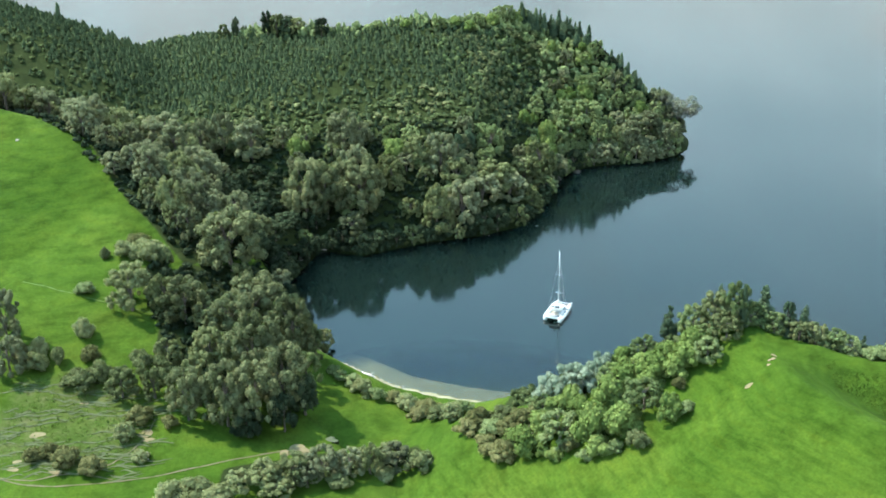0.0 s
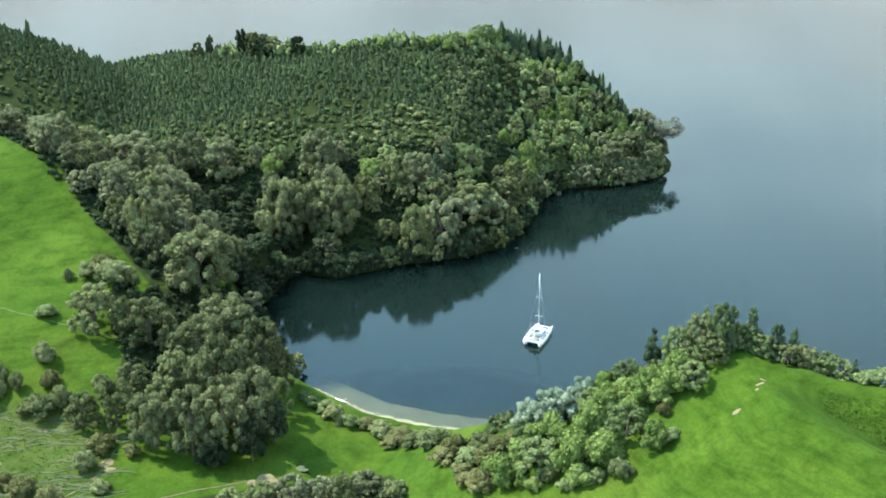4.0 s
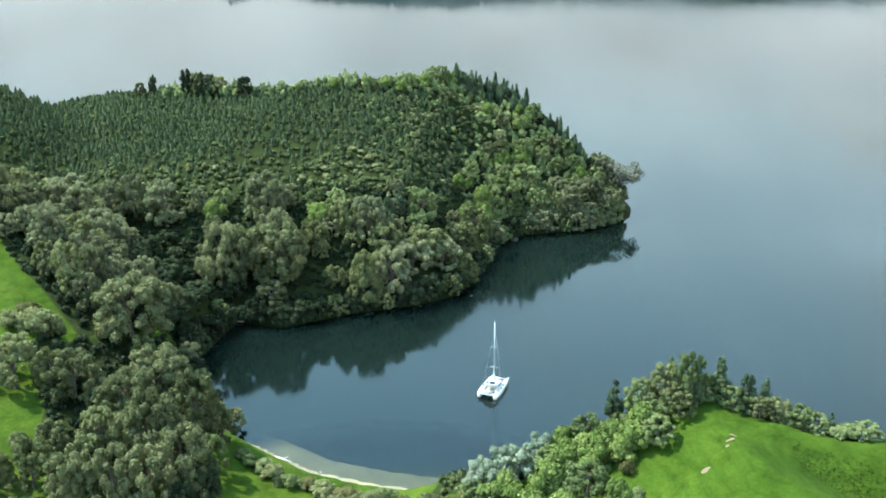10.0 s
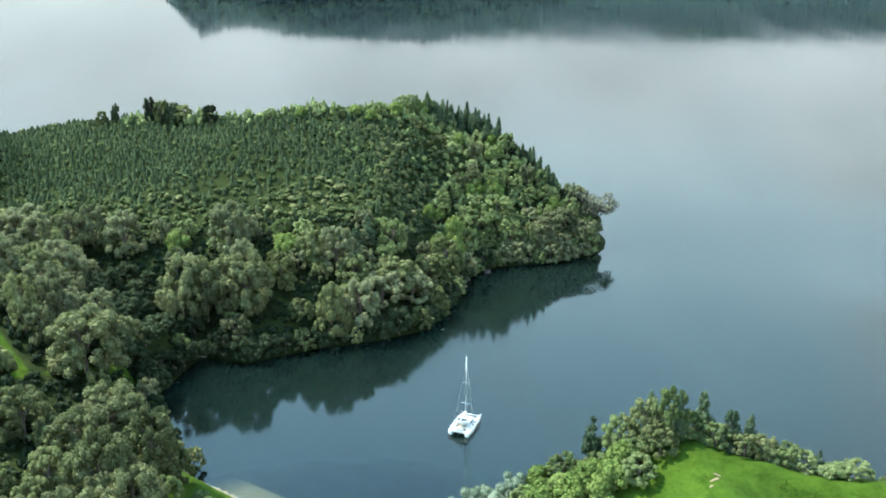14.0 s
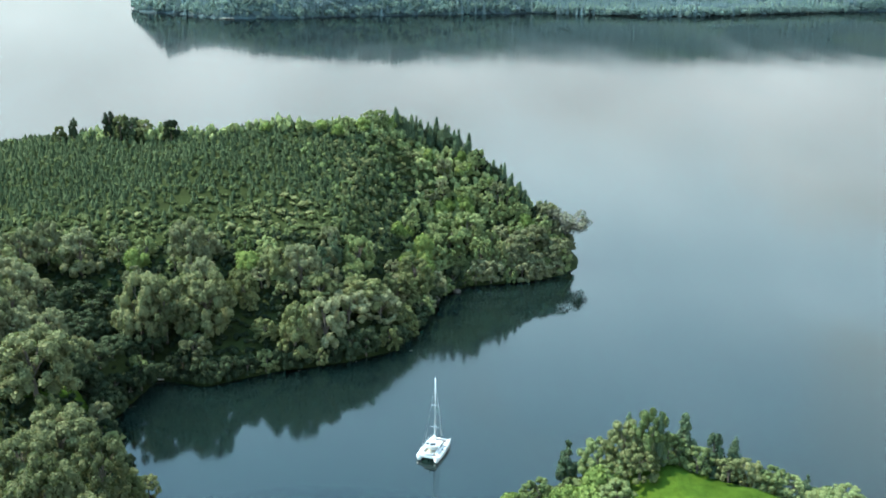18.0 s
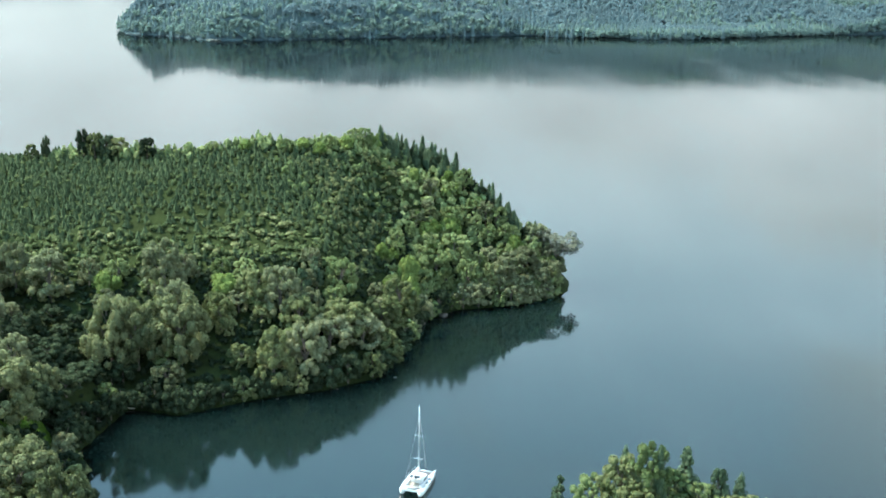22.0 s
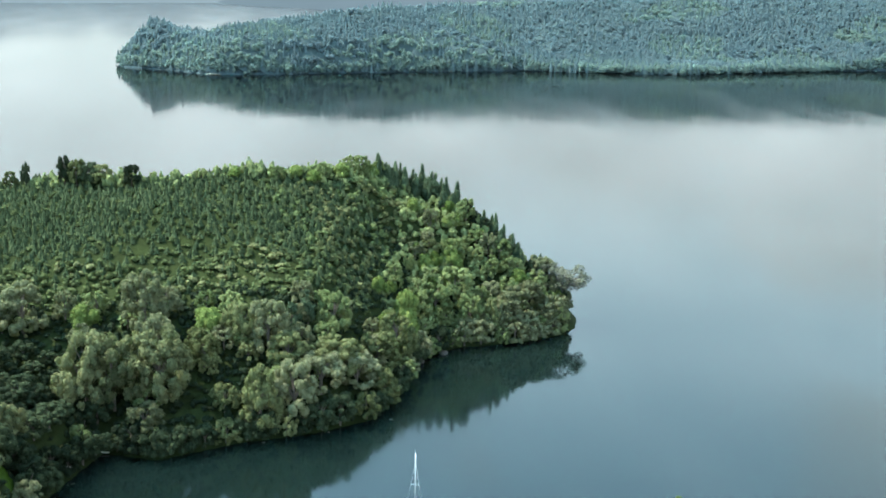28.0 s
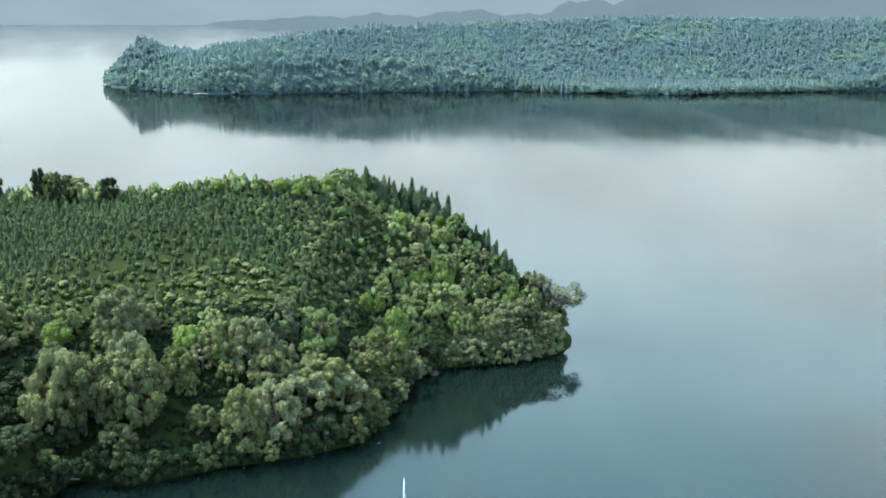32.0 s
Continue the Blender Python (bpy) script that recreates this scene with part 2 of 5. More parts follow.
def water_material():
    m = bpy.data.materials.new("lake_water")
    m.use_nodes = True
    n, l = m.node_tree.nodes, m.node_tree.links
    n.remove(n["Principled BSDF"])
    body, gloss, clear = n.new("ShaderNodeSubsurfaceScattering"), n.new("ShaderNodeBsdfGlossy"), n.new("ShaderNodeBsdfTransparent")
    l.new(ramp(n, l, grain(n, l, 0.008, 3), [(0.3, (0.0026, 0.0064, 0.0056)), (0.7, (0.0032, 0.0074, 0.0066))]), body.inputs["Color"])
    # cloudy water spreads the light that enters it
    body.falloff = "BURLEY"
    body.inputs["Scale"].default_value, body.inputs["Radius"].default_value = 22.0, (0.8, 1.0, 1.0)
    clear.inputs["Color"].default_value = (0.82, 0.86, 0.74, 1)
    # cat's paws: the breeze roughens the surface in long lanes
    lanes = n.new("ShaderNodeMapRange")
    lanes.inputs["From Min"].default_value, lanes.inputs["From Max"].default_value = 0.35, 0.68
    lanes.inputs["To Min"].default_value, lanes.inputs["To Max"].default_value = 0.05, 0.13
    l.new(grain(n, l, 0.012, 4, 0.55, "Position", (1.6, 0.4, 1.0)), lanes.inputs["Value"])
    # the lanes even out on the open lake
    where, out = n.new("ShaderNodeSeparateXYZ"), n.new("ShaderNodeMapRange")
    l.new(n.new("ShaderNodeNewGeometry").outputs["Position"], where.inputs[0])
    out.inputs["From Min"].default_value, out.inputs["From Max"].default_value, out.inputs["To Max"].default_value = 1000, 1700, 0.3
    out.inputs["To Min"].default_value = 1.0
    l.new(where.outputs["Y"], out.inputs["Value"])
    ruffle = n.new("ShaderNodeMath")
    ruffle.operation = "MULTIPLY"
    l.new(lanes.outputs[0], ruffle.inputs[0])
    l.new(out.outputs[0], ruffle.inputs[1])
    rough = n.new("ShaderNodeMapRange")
    rough.inputs["From Min"].default_value, rough.inputs["From Max"].default_value, rough.inputs["To Max"].default_value = 1300, 1900, 0.10
    l.new(where.outputs["Y"], rough.inputs["Value"])
    both = n.new("ShaderNodeMath")
    both.operation = "ADD"
    l.new(ruffle.outputs[0], both.inputs[0])
    l.new(rough.outputs[0], both.inputs[1])
    l.new(both.outputs[0], gloss.inputs["Roughness"])
    deep, top, fres = n.new("ShaderNodeMixShader"), n.new("ShaderNodeMixShader"), n.new("ShaderNodeFresnel")
    fres.inputs["IOR"].default_value = 1.333
    # the bottom shows only over the shallow shelf off the beach
    shelf, far, depth = n.new("ShaderNodeMapping"), n.new("ShaderNodeVectorMath"), n.new("ShaderNodeMapRange")
    shelf.inputs["Location"].default_value, shelf.inputs["Scale"].default_value = (10 / 38, -228 / 26, 0), (1 / 38, 1 / 26, 0)
    l.new(n.new("ShaderNodeNewGeometry").outputs["Position"], shelf.inputs[0])
    far.operation = "LENGTH"
    l.new(shelf.outputs[0], far.inputs[0])
    depth.inputs["From Min"].default_value, depth.inputs["From Max"].default_value = 0.85, 1.15
    depth.inputs["To Min"].default_value, depth.inputs["To Max"].default_value = 0.40, 1.0
    l.new(far.outputs["Value"], depth.inputs["Value"])
    l.new(depth.outputs[0], deep.inputs[0])
    l.new(clear.outputs[0], deep.inputs[1])
    l.new(body.outputs[0], deep.inputs[2])
    l.new(fres.outputs[0], top.inputs[0])
    l.new(deep.outputs[0], top.inputs[1])
    l.new(gloss.outputs[0], top.inputs[2])
    l.new(top.outputs[0], n["Material Output"].inputs["Surface"])
    return m


GROUND, WATER = ground_material(), water_material()
# ---- the lie of the land ----
SHORE = [(21, 226), (10, 224), (-11, 229), (-25, 234), (-44, 248.5), (-51, 262), (-60, 290), (-57, 302), (-54, 313), (-41, 309), (-25, 318),
         (-7, 324), (6, 332), (12, 346), (18, 374), (30, 386), (50, 391), (61.5, 397.5), (67.5, 405), (69.5, 416), (64, 432), (44, 454), (8, 470), (-30, 478),
         (-90, 486), (-165, 484), (-240, 500), (-420, 600), (-1500, 700), (-4600, 300), (-4600, -4600), (4600, -4600), (4600, -100),
         (420, 60), (230, 190), (140, 218), (95, 236), (62, 243), (38, 236)]
FAR_SHORE = [(-262, 1272), (-246, 1240), (-205, 1222), (-155, 1180), (-95, 1190), (-46, 1212), (74, 1248), (150, 1268), (240, 1250), (320, 1248),
             (440, 1290), (580, 1342), (900, 1400), (4600, 1500), (4600, 4900), (300, 4900), (120, 2300), (40, 1900), (-60, 1560), (-180, 1360)]
# crest lines: x, y, height; then how far the slope reaches on the left and on the right of the line
CRESTS = [
    ([(-148, 428, 28.5), (-88, 412, 41), (-45, 405, 43.5), (-30, 405, 44.3)], 60, 100),
    ([(-30, 405, 44.3), (-16, 406, 45), (-3, 412, 43.5), (2, 421, 41.5), (9, 428, 38.5), (15, 431.5, 36), (21, 433, 34), (29, 427, 33), (39, 419.5, 32), (50, 415, 27.5), (60, 414.5, 19), (69.5, 415, 6.5)], 60, 58),
    ([(-330, 395, 90), (-215, 402, 68), (-172, 408, 51), (-148, 426, 28.5)], 60, 110),
    ([(-260, 318, 62), (-170, 316, 47), (-132, 309, 40), (-105, 281, 26), (-84, 258, 12)], 75, 105),
    ([(160, 150, 38), (100, 170, 36), (68, 182, 36), (46, 192, 37), (32, 203, 25)], 54, 46),
    ([(46, 192, 36), (50, 173, 36), (60, 161, 34), (82, 142, 33), (120, 90, 42), (150, 0, 55)], 72, 56),
    ([(-236, 1268, 40), (-200, 1262, 28), (-165, 1250, 24), (-110, 1262, 37), (0, 1320, 49), (150, 1400, 55), (330, 1420, 62), (700, 1480, 64), (1500, 1560, 64)], 150, 130),
]


def side_distance(px, py, ring):
    """Distance to a closed line, positive inside it."""
    best, inside = np.full(px.shape, 1e9), np.zeros(px.shape, bool)
    for (ax, ay), (bx, by) in zip(ring, ring[1:] + ring[:1]):
        dx, dy = bx - ax, by - ay
        u = np.clip(((px - ax) * dx + (py - ay) * dy) / (dx * dx + dy * dy), 0, 1)
        best = np.minimum(best, np.hypot(px - ax - u * dx, py - ay - u * dy))
        cross = (ay > py) != (by > py)
        inside ^= cross & (px < (bx - ax) * (py - ay) / ((by - ay) or 1e-9) + ax)
    return np.where(inside, best, -best)


def crest_height(px, py, line, left, right):
    best = np.zeros(px.shape)
    for (ax, ay, az), (bx, by, bz) in zip(line, line[1:]):
        dx, dy = bx - ax, by - ay
        u = np.clip(((px - ax) * dx + (py - ay) * dy) / (dx * dx + dy * dy), 0, 1)
        off = np.hypot(px - ax - u * dx, py - ay - u * dy)
        reach = np.where(dx * (py - ay) - dy * (px - ax) > 0, left, right)
        fall = np.clip(1 - off / reach, 0, 1)
        best = np.maximum(best, (az + (bz - az) * u) * (0.75 * fall + 0.25 * fall * fall * (3 - 2 * fall)))
    return best


def rolls(px, py):
    """Soft humps and hollows, a few metres to a hundred metres long."""
    s = np.sin
    return (1.1 * s(px / 17 + 1.3 * s(py / 23)) * s(py / 14 + 0.8 * s(px / 19)) + 0.5 * s(px / 6.1 + s(py / 7.7)) * s(py / 5.3 + s(px / 8.9))
            + 0.16 * s(px / 2.3 + 2 * s(py / 3.1)) * s(py / 1.9 + s(px / 2.7)))


def land(px, py):
    """Height of the ground, and the distance from the water's edge (positive on land)."""
    px, py = np.asarray(px, float), np.asarray(py, float)
    edge = np.maximum(side_distance(px, py, SHORE), side_distance(px, py, FAR_SHORE))
    hill = np.zeros(px.shape)
    for line, left, right in CRESTS:
        h = crest_height(px, py, line, left, right)
        hill = np.where(np.abs(hill - h) < 6, np.maximum(hill, h) + (6 - np.abs(hill - h)) ** 2 / 24 * np.minimum(1, np.minimum(hill, h) / 6), np.maximum(hill, h))
    # a fold between the skyline and the nearer spur of the grass hill
    hill = hill - 5.5 * crest_height(px, py, [(64, 180, 0.5), (76, 169, 1), (106, 152, 1)], 11, 11) * np.clip(hill / 20, 0, 1)
    near_beach = np.exp(-(((px + 10) / 38) ** 2 + ((py - 228) / 26) ** 2))
    steep = 1.25 - 0.9 * near_beach - 0.45 * np.exp(-(((px - 42) / 30) ** 2 + ((py - 398) / 30) ** 2)) - 0.6 * np.exp(-(((px - 2) / 22) ** 2 + ((py - 346) / 24) ** 2))
    rise = np.minimum(hill, steep * np.maximum(edge, 0))
    low = 2.6 * (1 - np.exp(-np.maximum(edge, 0) / 18))
    on = low + rise + rolls(px, py) * np.clip(edge / 30, 0, 1) * (0.35 + np.clip(hill / 25, 0, 1) * 0.8)
    shelf = np.where(edge > -7, 0.075 * edge, -0.52 + 0.9 * (edge + 7))
    bed = np.maximum(-9, np.where(near_beach > 0.35, shelf, 0.42 * edge + (shelf - 0.42 * edge) * np.clip(near_beach / 0.35, 0, 1)))
    return np.where(edge > 0, on, bed), edge


# ---- ground: one sheet from the near hill over the lake bed to the far shore ----
def steps(*spans):
    out = []
    for a, b, step in spans:
        out += list(np.arange(a, b, step))
    return np.array(out + [spans[-1][1]], float)


def smooth01(v, a, b):
    u = np.clip((v - a) / (b - a), 0, 1)
    return u * u * (3 - 2 * u)


def inside(px, py, ring, soft):
    """One inside a closed line, nought outside, soft over that many metres."""
    return smooth01(side_distance(px, py, ring), -soft, soft)


WOODS = [
    # headland, gully and far side of the meadow hill
    [(-80, 262), (-87, 270), (-105, 289), (-127, 318), (-190, 328), (-330, 330), (-430, 600), (-160, 480), (90, 480), (90, 370), (30, 345), (24, 318), (-30, 296), (-52, 296), (-66, 282)],
    # grove between meadow and beach
    [(-90, 252), (-80, 262), (-62, 276), (-50, 262), (-44, 240), (-48, 222), (-66, 214), (-78, 222), (-80, 236)],
    # bank below the grass hill
    [(6, 221), (0, 205), (14, 196), (30, 196), (40, 200), (48, 199), (62, 192), (90, 182), (150, 165), (150, 240), (60, 246), (30, 232), (22, 224)],
    # ditch in the valley
    [(-56, 186), (-40, 190), (-24, 196), (-16, 201), (-18, 205), (-36, 199), (-56, 192)],
]
WASTE = [(-112, 190), (-110, 216), (-93, 222), (-77, 214), (-69, 202), (-71, 190), (-90, 184)]

xs = steps((-4600, -360, 265), (-360, -190, 5), (-190, 125, 1.5), (125, 250, 5), (250, 900, 13), (900, 4600, 250))
ys = steps((-4600, 90, 235), (90, 160, 3.5), (160, 450, 1.5), (450, 500, 5), (500, 1150, 50), (1150, 1560, 9), (1560, 4900, 110))
gx, gy = np.meshgrid(xs, ys)
gz, ge = land(gx, gy)
verts = np.stack([gx.ravel(), gy.ravel(), gz.ravel()], 1)
nx, ny = len(xs), len(ys)
corner = (np.arange(ny - 1)[:, None] * nx + np.arange(nx - 1)[None]).ravel()
faces = np.stack([corner, corner + 1, corner + nx + 1, corner + nx], 1)


def mesh_of(name, verts, faces, mats, slots=None, smooth=False):
    """A mesh from arrays of corners and of equal-sided faces."""
    me = bpy.data.meshes.new(name)
    verts, faces = np.asarray(verts, np.float32), np.asarray(faces, np.int32)
    sides = faces.shape[1]
    me.vertices.add(len(verts))
    me.vertices.foreach_set("co", verts.ravel())
    me.loops.add(faces.size)
    me.loops.foreach_set("vertex_index", faces.ravel())
    me.polygons.add(len(faces))
    me.polygons.foreach_set("loop_start", np.arange(0, faces.size, sides, dtype=np.int32))
    for mt in mats if isinstance(mats, (list, tuple)) else [mats]:
        me.materials.append(mt)
    if slots is not None:
        me.polygons.foreach_set("material_index", np.asarray(slots, np.int32))
    me.polygons.foreach_set("use_smooth", np.full(len(faces), bool(smooth)))
    me.update(calc_edges=True)
    return me


def cover_of(px, py, pz, edge):
    """Share of forest floor, sand and worn earth on the ground."""
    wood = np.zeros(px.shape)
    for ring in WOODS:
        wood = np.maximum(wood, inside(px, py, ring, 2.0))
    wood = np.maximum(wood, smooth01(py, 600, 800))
    sand = smooth01(edge, 1.9, 0.7) * smooth01(px, 26, 20) * smooth01(px, -56, -46) * smooth01(py, 262, 250)
    sand = np.maximum(sand, smooth01(edge, 0.6, -0.6) * smooth01(pz, -2.2, -0.6) * smooth01(py, 300, 262))
    worn = 0.50 * inside(px, py, WASTE, 6)
    deep = smooth01(pz, -1.2, -4.0)
    return np.maximum(wood, deep), sand * (1 - deep), worn


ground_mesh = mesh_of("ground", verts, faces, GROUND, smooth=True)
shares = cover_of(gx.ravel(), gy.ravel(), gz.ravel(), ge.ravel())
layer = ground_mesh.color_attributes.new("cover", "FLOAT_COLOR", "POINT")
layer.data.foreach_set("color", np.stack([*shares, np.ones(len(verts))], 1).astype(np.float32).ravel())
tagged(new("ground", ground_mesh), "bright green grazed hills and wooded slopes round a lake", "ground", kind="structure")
lake = mesh_of("lake", [(-4600, -200, 0), (4600, -200, 0), (4600, 4900, 0), (-4600, 4900, 0)], [(0, 1, 2, 3)], WATER)
tagged(new("water", lake), "calm blue lake mirroring cloud and wooded shores", "lake", kind="structure")


def stand(px, py):
    return float(land(np.array([px]), np.array([py]))[0][0])


# ---- pale hills in the distance, kilometres behind the far woods ----
def distance(name, line, rise, colour, label):
    """A long hill with an uneven crest; an even glow stands in for its haze."""
    vs, fs = [], []
    count = 160
    along = np.linspace(0, len(line) - 1.001, count)
    for k, u in enumerate(along):
        i = int(u)
        a, b, f = np.array(line[i], float), np.array(line[i + 1], float), u - int(u)
        p = a + (b - a) * f
        top = p[2] * (1 + 0.10 * math.sin(k * 0.31) + 0.05 * math.sin(k * 0.83 + 1) + 0.02 * math.sin(k * 2.3))
        vs += [(p[0], p[1], -2), (p[0], p[1] + rise * 0.45, top * 0.7), (p[0], p[1] + rise, top)]
        if k:
            q = 3 * k
            fs += [(q - 3, q, q + 1, q - 2), (q - 2, q + 1, q + 2, q - 1)]
    m, n, l, b = material(name + "_haze_glow", 1.0, 0.0)
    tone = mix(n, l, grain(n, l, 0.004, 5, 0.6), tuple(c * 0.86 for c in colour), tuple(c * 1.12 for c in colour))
    # the hill emits its haze colour and takes no daylight
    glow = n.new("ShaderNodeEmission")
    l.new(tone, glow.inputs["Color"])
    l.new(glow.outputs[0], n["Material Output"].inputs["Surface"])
    return tagged(new(name, mesh_of(name, vs, fs, m, smooth=True)), label, "backdrop", kind="structure")


distance("backdrop_hills", [(-4400, 2300, 120), (-1700, 2660, 105), (-820, 2760, 100), (-380, 2960, 100), (-60, 2900, 105), (700, 2800, 130), (2600, 2800, 170)], 500, (0.108, 0.148, 0.170), "hills far across the lake, glowing pale blue as haze")
distance("backdrop_shore", [(-390, 2900, 10), (-120, 2650, 26), (60, 2300, 44), (320, 1960, 62), (520, 1880, 110), (1100, 1900, 150), (2400, 2000, 200)], 260, (0.074, 0.106, 0.126), "hills behind the far woods, glowing blue-grey as haze")


# ---- trees ----
def part(name, me, parent, label=""):
    ob = new(name, me)
    ob.parent = parent
    return tagged(ob, label)


def thing(name, at, label, category, group="", turn=0.0, size=(1, 1, 1)):
    ob = new(name)
    ob.matrix_basis = Matrix.LocRotScale(at, Euler((0, 0, turn)), size)
    return tagged(ob, label, category, group)


ICO = None


def unit_ball():
    """Corners and faces of a ball of 20 triangles."""
    global ICO
    if ICO is None:
        bm = bmesh.new()
        bmesh.ops.create_icosphere(bm, subdivisions=1, radius=1)
        bm.verts.index_update()
        ICO = np.array([v.co for v in bm.verts]), np.array([[v.index for v in f.verts] for f in bm.faces])
        bm.free()
    return ICO


def leaf_cloud(rng, centres, radii, squash, count, size, up=0.35, flat=0.5):
    """Small leaf sprays (triangles) on the outer skin of rounded clumps, each tilted its own way."""
    weight = radii**2 / (radii**2).sum()
    which = rng.choice(len(radii), count, p=weight)
    d = rng.normal(size=(count, 3))
    d[:, 2] += up
    d /= np.linalg.norm(d, axis=1, keepdims=True)
    at = centres[which] + d * radii[which, None] * np.array([1, 1, squash]) * rng.uniform(0.86, 1.10, (count, 1))
    nrm = d + rng.normal(size=(count, 3)) * 0.42
    nrm /= np.linalg.norm(nrm, axis=1, keepdims=True)
    a = np.cross(nrm, rng.normal(size=(count, 3)))
    a /= np.linalg.norm(a, axis=1, keepdims=True)
    b = np.cross(nrm, a)
    s = size * rng.uniform(0.6, 1.5, (count, 1))
    a, b, nrm = (q * s * np.array([1, 1, flat]) for q in (a, b, nrm))
    tri = np.stack([at + a, at - 0.6 * a + 0.8 * b, at - 0.5 * a - 0.9 * b + nrm * 0.25], 1)
    return tri.reshape(-1, 3), np.arange(3 * count).reshape(-1, 3)


def clump_cores(rng, centres, radii, squash, shrink=0.80):
    """The dense inside of each clump: a knobbly ball."""
    bv, bf = unit_ball()
    vs, fs = [], []
    for k, (c, r) in enumerate(zip(centres, radii)):
        knob = 1 + 0.13 * np.sin(bv @ rng.normal(size=3) * 4 + rng.uniform(0, 6)) + rng.normal(size=len(bv)) * 0.06
        vs.append(c + bv * knob[:, None] * r * shrink * np.array([1, 1, squash]))
        fs.append(bf + k * len(bv))
    return np.concatenate(vs), np.concatenate(fs)


def crown_mesh(name, seed, mat, shape="dome", clumps=16, leaves=1100, leaf=0.055, squash=0.8):
    """A crown one unit across its radius and one unit high, over the ground at z = 0."""
    rng = np.random.default_rng(seed)
    u, turn = rng.uniform(0, 1, clumps), np.arange(clumps) * 2.4 + rng.uniform(0, 0.9, clumps)
    if shape == "dome" and clumps > 60:
        h = 0.16 + 0.72 * u
        reach = np.sqrt(np.clip(1 - ((h - 0.38) / 0.58) ** 2, 0.02, 1)) * rng.uniform(0.5, 0.9, clumps)
        r = rng.uniform(0.10, 0.20, clumps)
    elif shape == "dome":
        h = 0.20 + 0.66 * u
        reach = np.sqrt(np.clip(1 - ((h - 0.40) / 0.56) ** 2, 0.02, 1)) * rng.uniform(0.35, 0.84, clumps)
        r = rng.uniform(0.13, 0.28, clumps)
    elif shape == "low":
        h = 0.18 + 0.50 * u
        reach = np.sqrt(np.clip(1 - u * u, 0.05, 1)) * rng.uniform(0.2, 0.80, clumps)
        r = rng.uniform(0.22, 0.36, clumps)
    elif shape == "column":
        h = 0.10 + 0.82 * u
        reach = (1.05 - h) * rng.uniform(0.15, 0.55, clumps)
        r = (0.42 - 0.22 * h) * rng.uniform(0.7, 1.15, clumps)
    else:  # cone
        h = 0.10 + 0.84 * u
        reach = (1.02 - h) * rng.uniform(0.35, 0.78, clumps)
        r = (0.38 - 0.28 * h) * rng.uniform(0.8, 1.2, clumps)
    centres = np.stack([np.cos(turn) * reach, np.sin(turn) * reach, h], 1)
    tall = {"dome": 0.62, "low": 0.75, "column": 0.9, "cone": 0.55}[shape] * squash
    # keep the crown's own height about one
    v1, f1 = clump_cores(rng, centres, r, tall)
    v2, f2 = leaf_cloud(rng, centres, r, tall, leaves, leaf * 1.15, flat={"dome": 0.5, "low": 0.75, "column": 0.3, "cone": 0.35}[shape])
    return mesh_of(name, np.concatenate([v1, v2]), np.concatenate([f1, f2 + len(v1)]), mat, smooth=True)


def trunk_mesh(seed, mat, thick=0.06, top=0.6, limbs=5, reach=0.5):
    """A tapered, slightly bent trunk with limbs that run up into the crown."""
    rng = np.random.default_rng(seed)
    vs, fs = [], []

    def tube(path, radii, sides=7):
        base = sum(len(v) for v in vs)
        ring = np.arange(sides) * 2 * math.pi / sides
        for p, r in zip(path, radii):
            vs.append(np.stack([p[0] + r * np.cos(ring), p[1] + r * np.sin(ring), np.full(sides, p[2])], 1))
        for k in range(len(path) - 1):
            for s in range(sides):
                a, b = base + k * sides + s, base + k * sides + (s + 1) % sides
                fs.append((a, b, b + sides, a + sides))

    bend = rng.normal(size=2) * 0.05
    path = [(bend[0] * t * t, bend[1] * t * t, -0.06 + (top + 0.06) * t) for t in (0, 0.08, 0.35, 0.7, 1)]
    tube(path, [thick * 1.5, thick, thick * 0.85, thick * 0.6, thick * 0.2])
    for k in range(limbs):
        a, t0 = k * 2.4 + rng.uniform(0, 1), rng.uniform(0.35, 0.75)
        x0, y0, z0 = bend[0] * t0 * t0, bend[1] * t0 * t0, -0.06 + (top + 0.06) * t0
        far = reach * rng.uniform(0.6, 1.0)
        tube([(x0 + math.cos(a) * far * q, y0 + math.sin(a) * far * q, z0 + 0.34 * q ** 0.8) for q in (0, 0.4, 1)], [thick * 0.5, thick * 0.32, thick * 0.08], 5)
    return mesh_of("trunk", np.concatenate(vs), fs, mat, smooth=True)


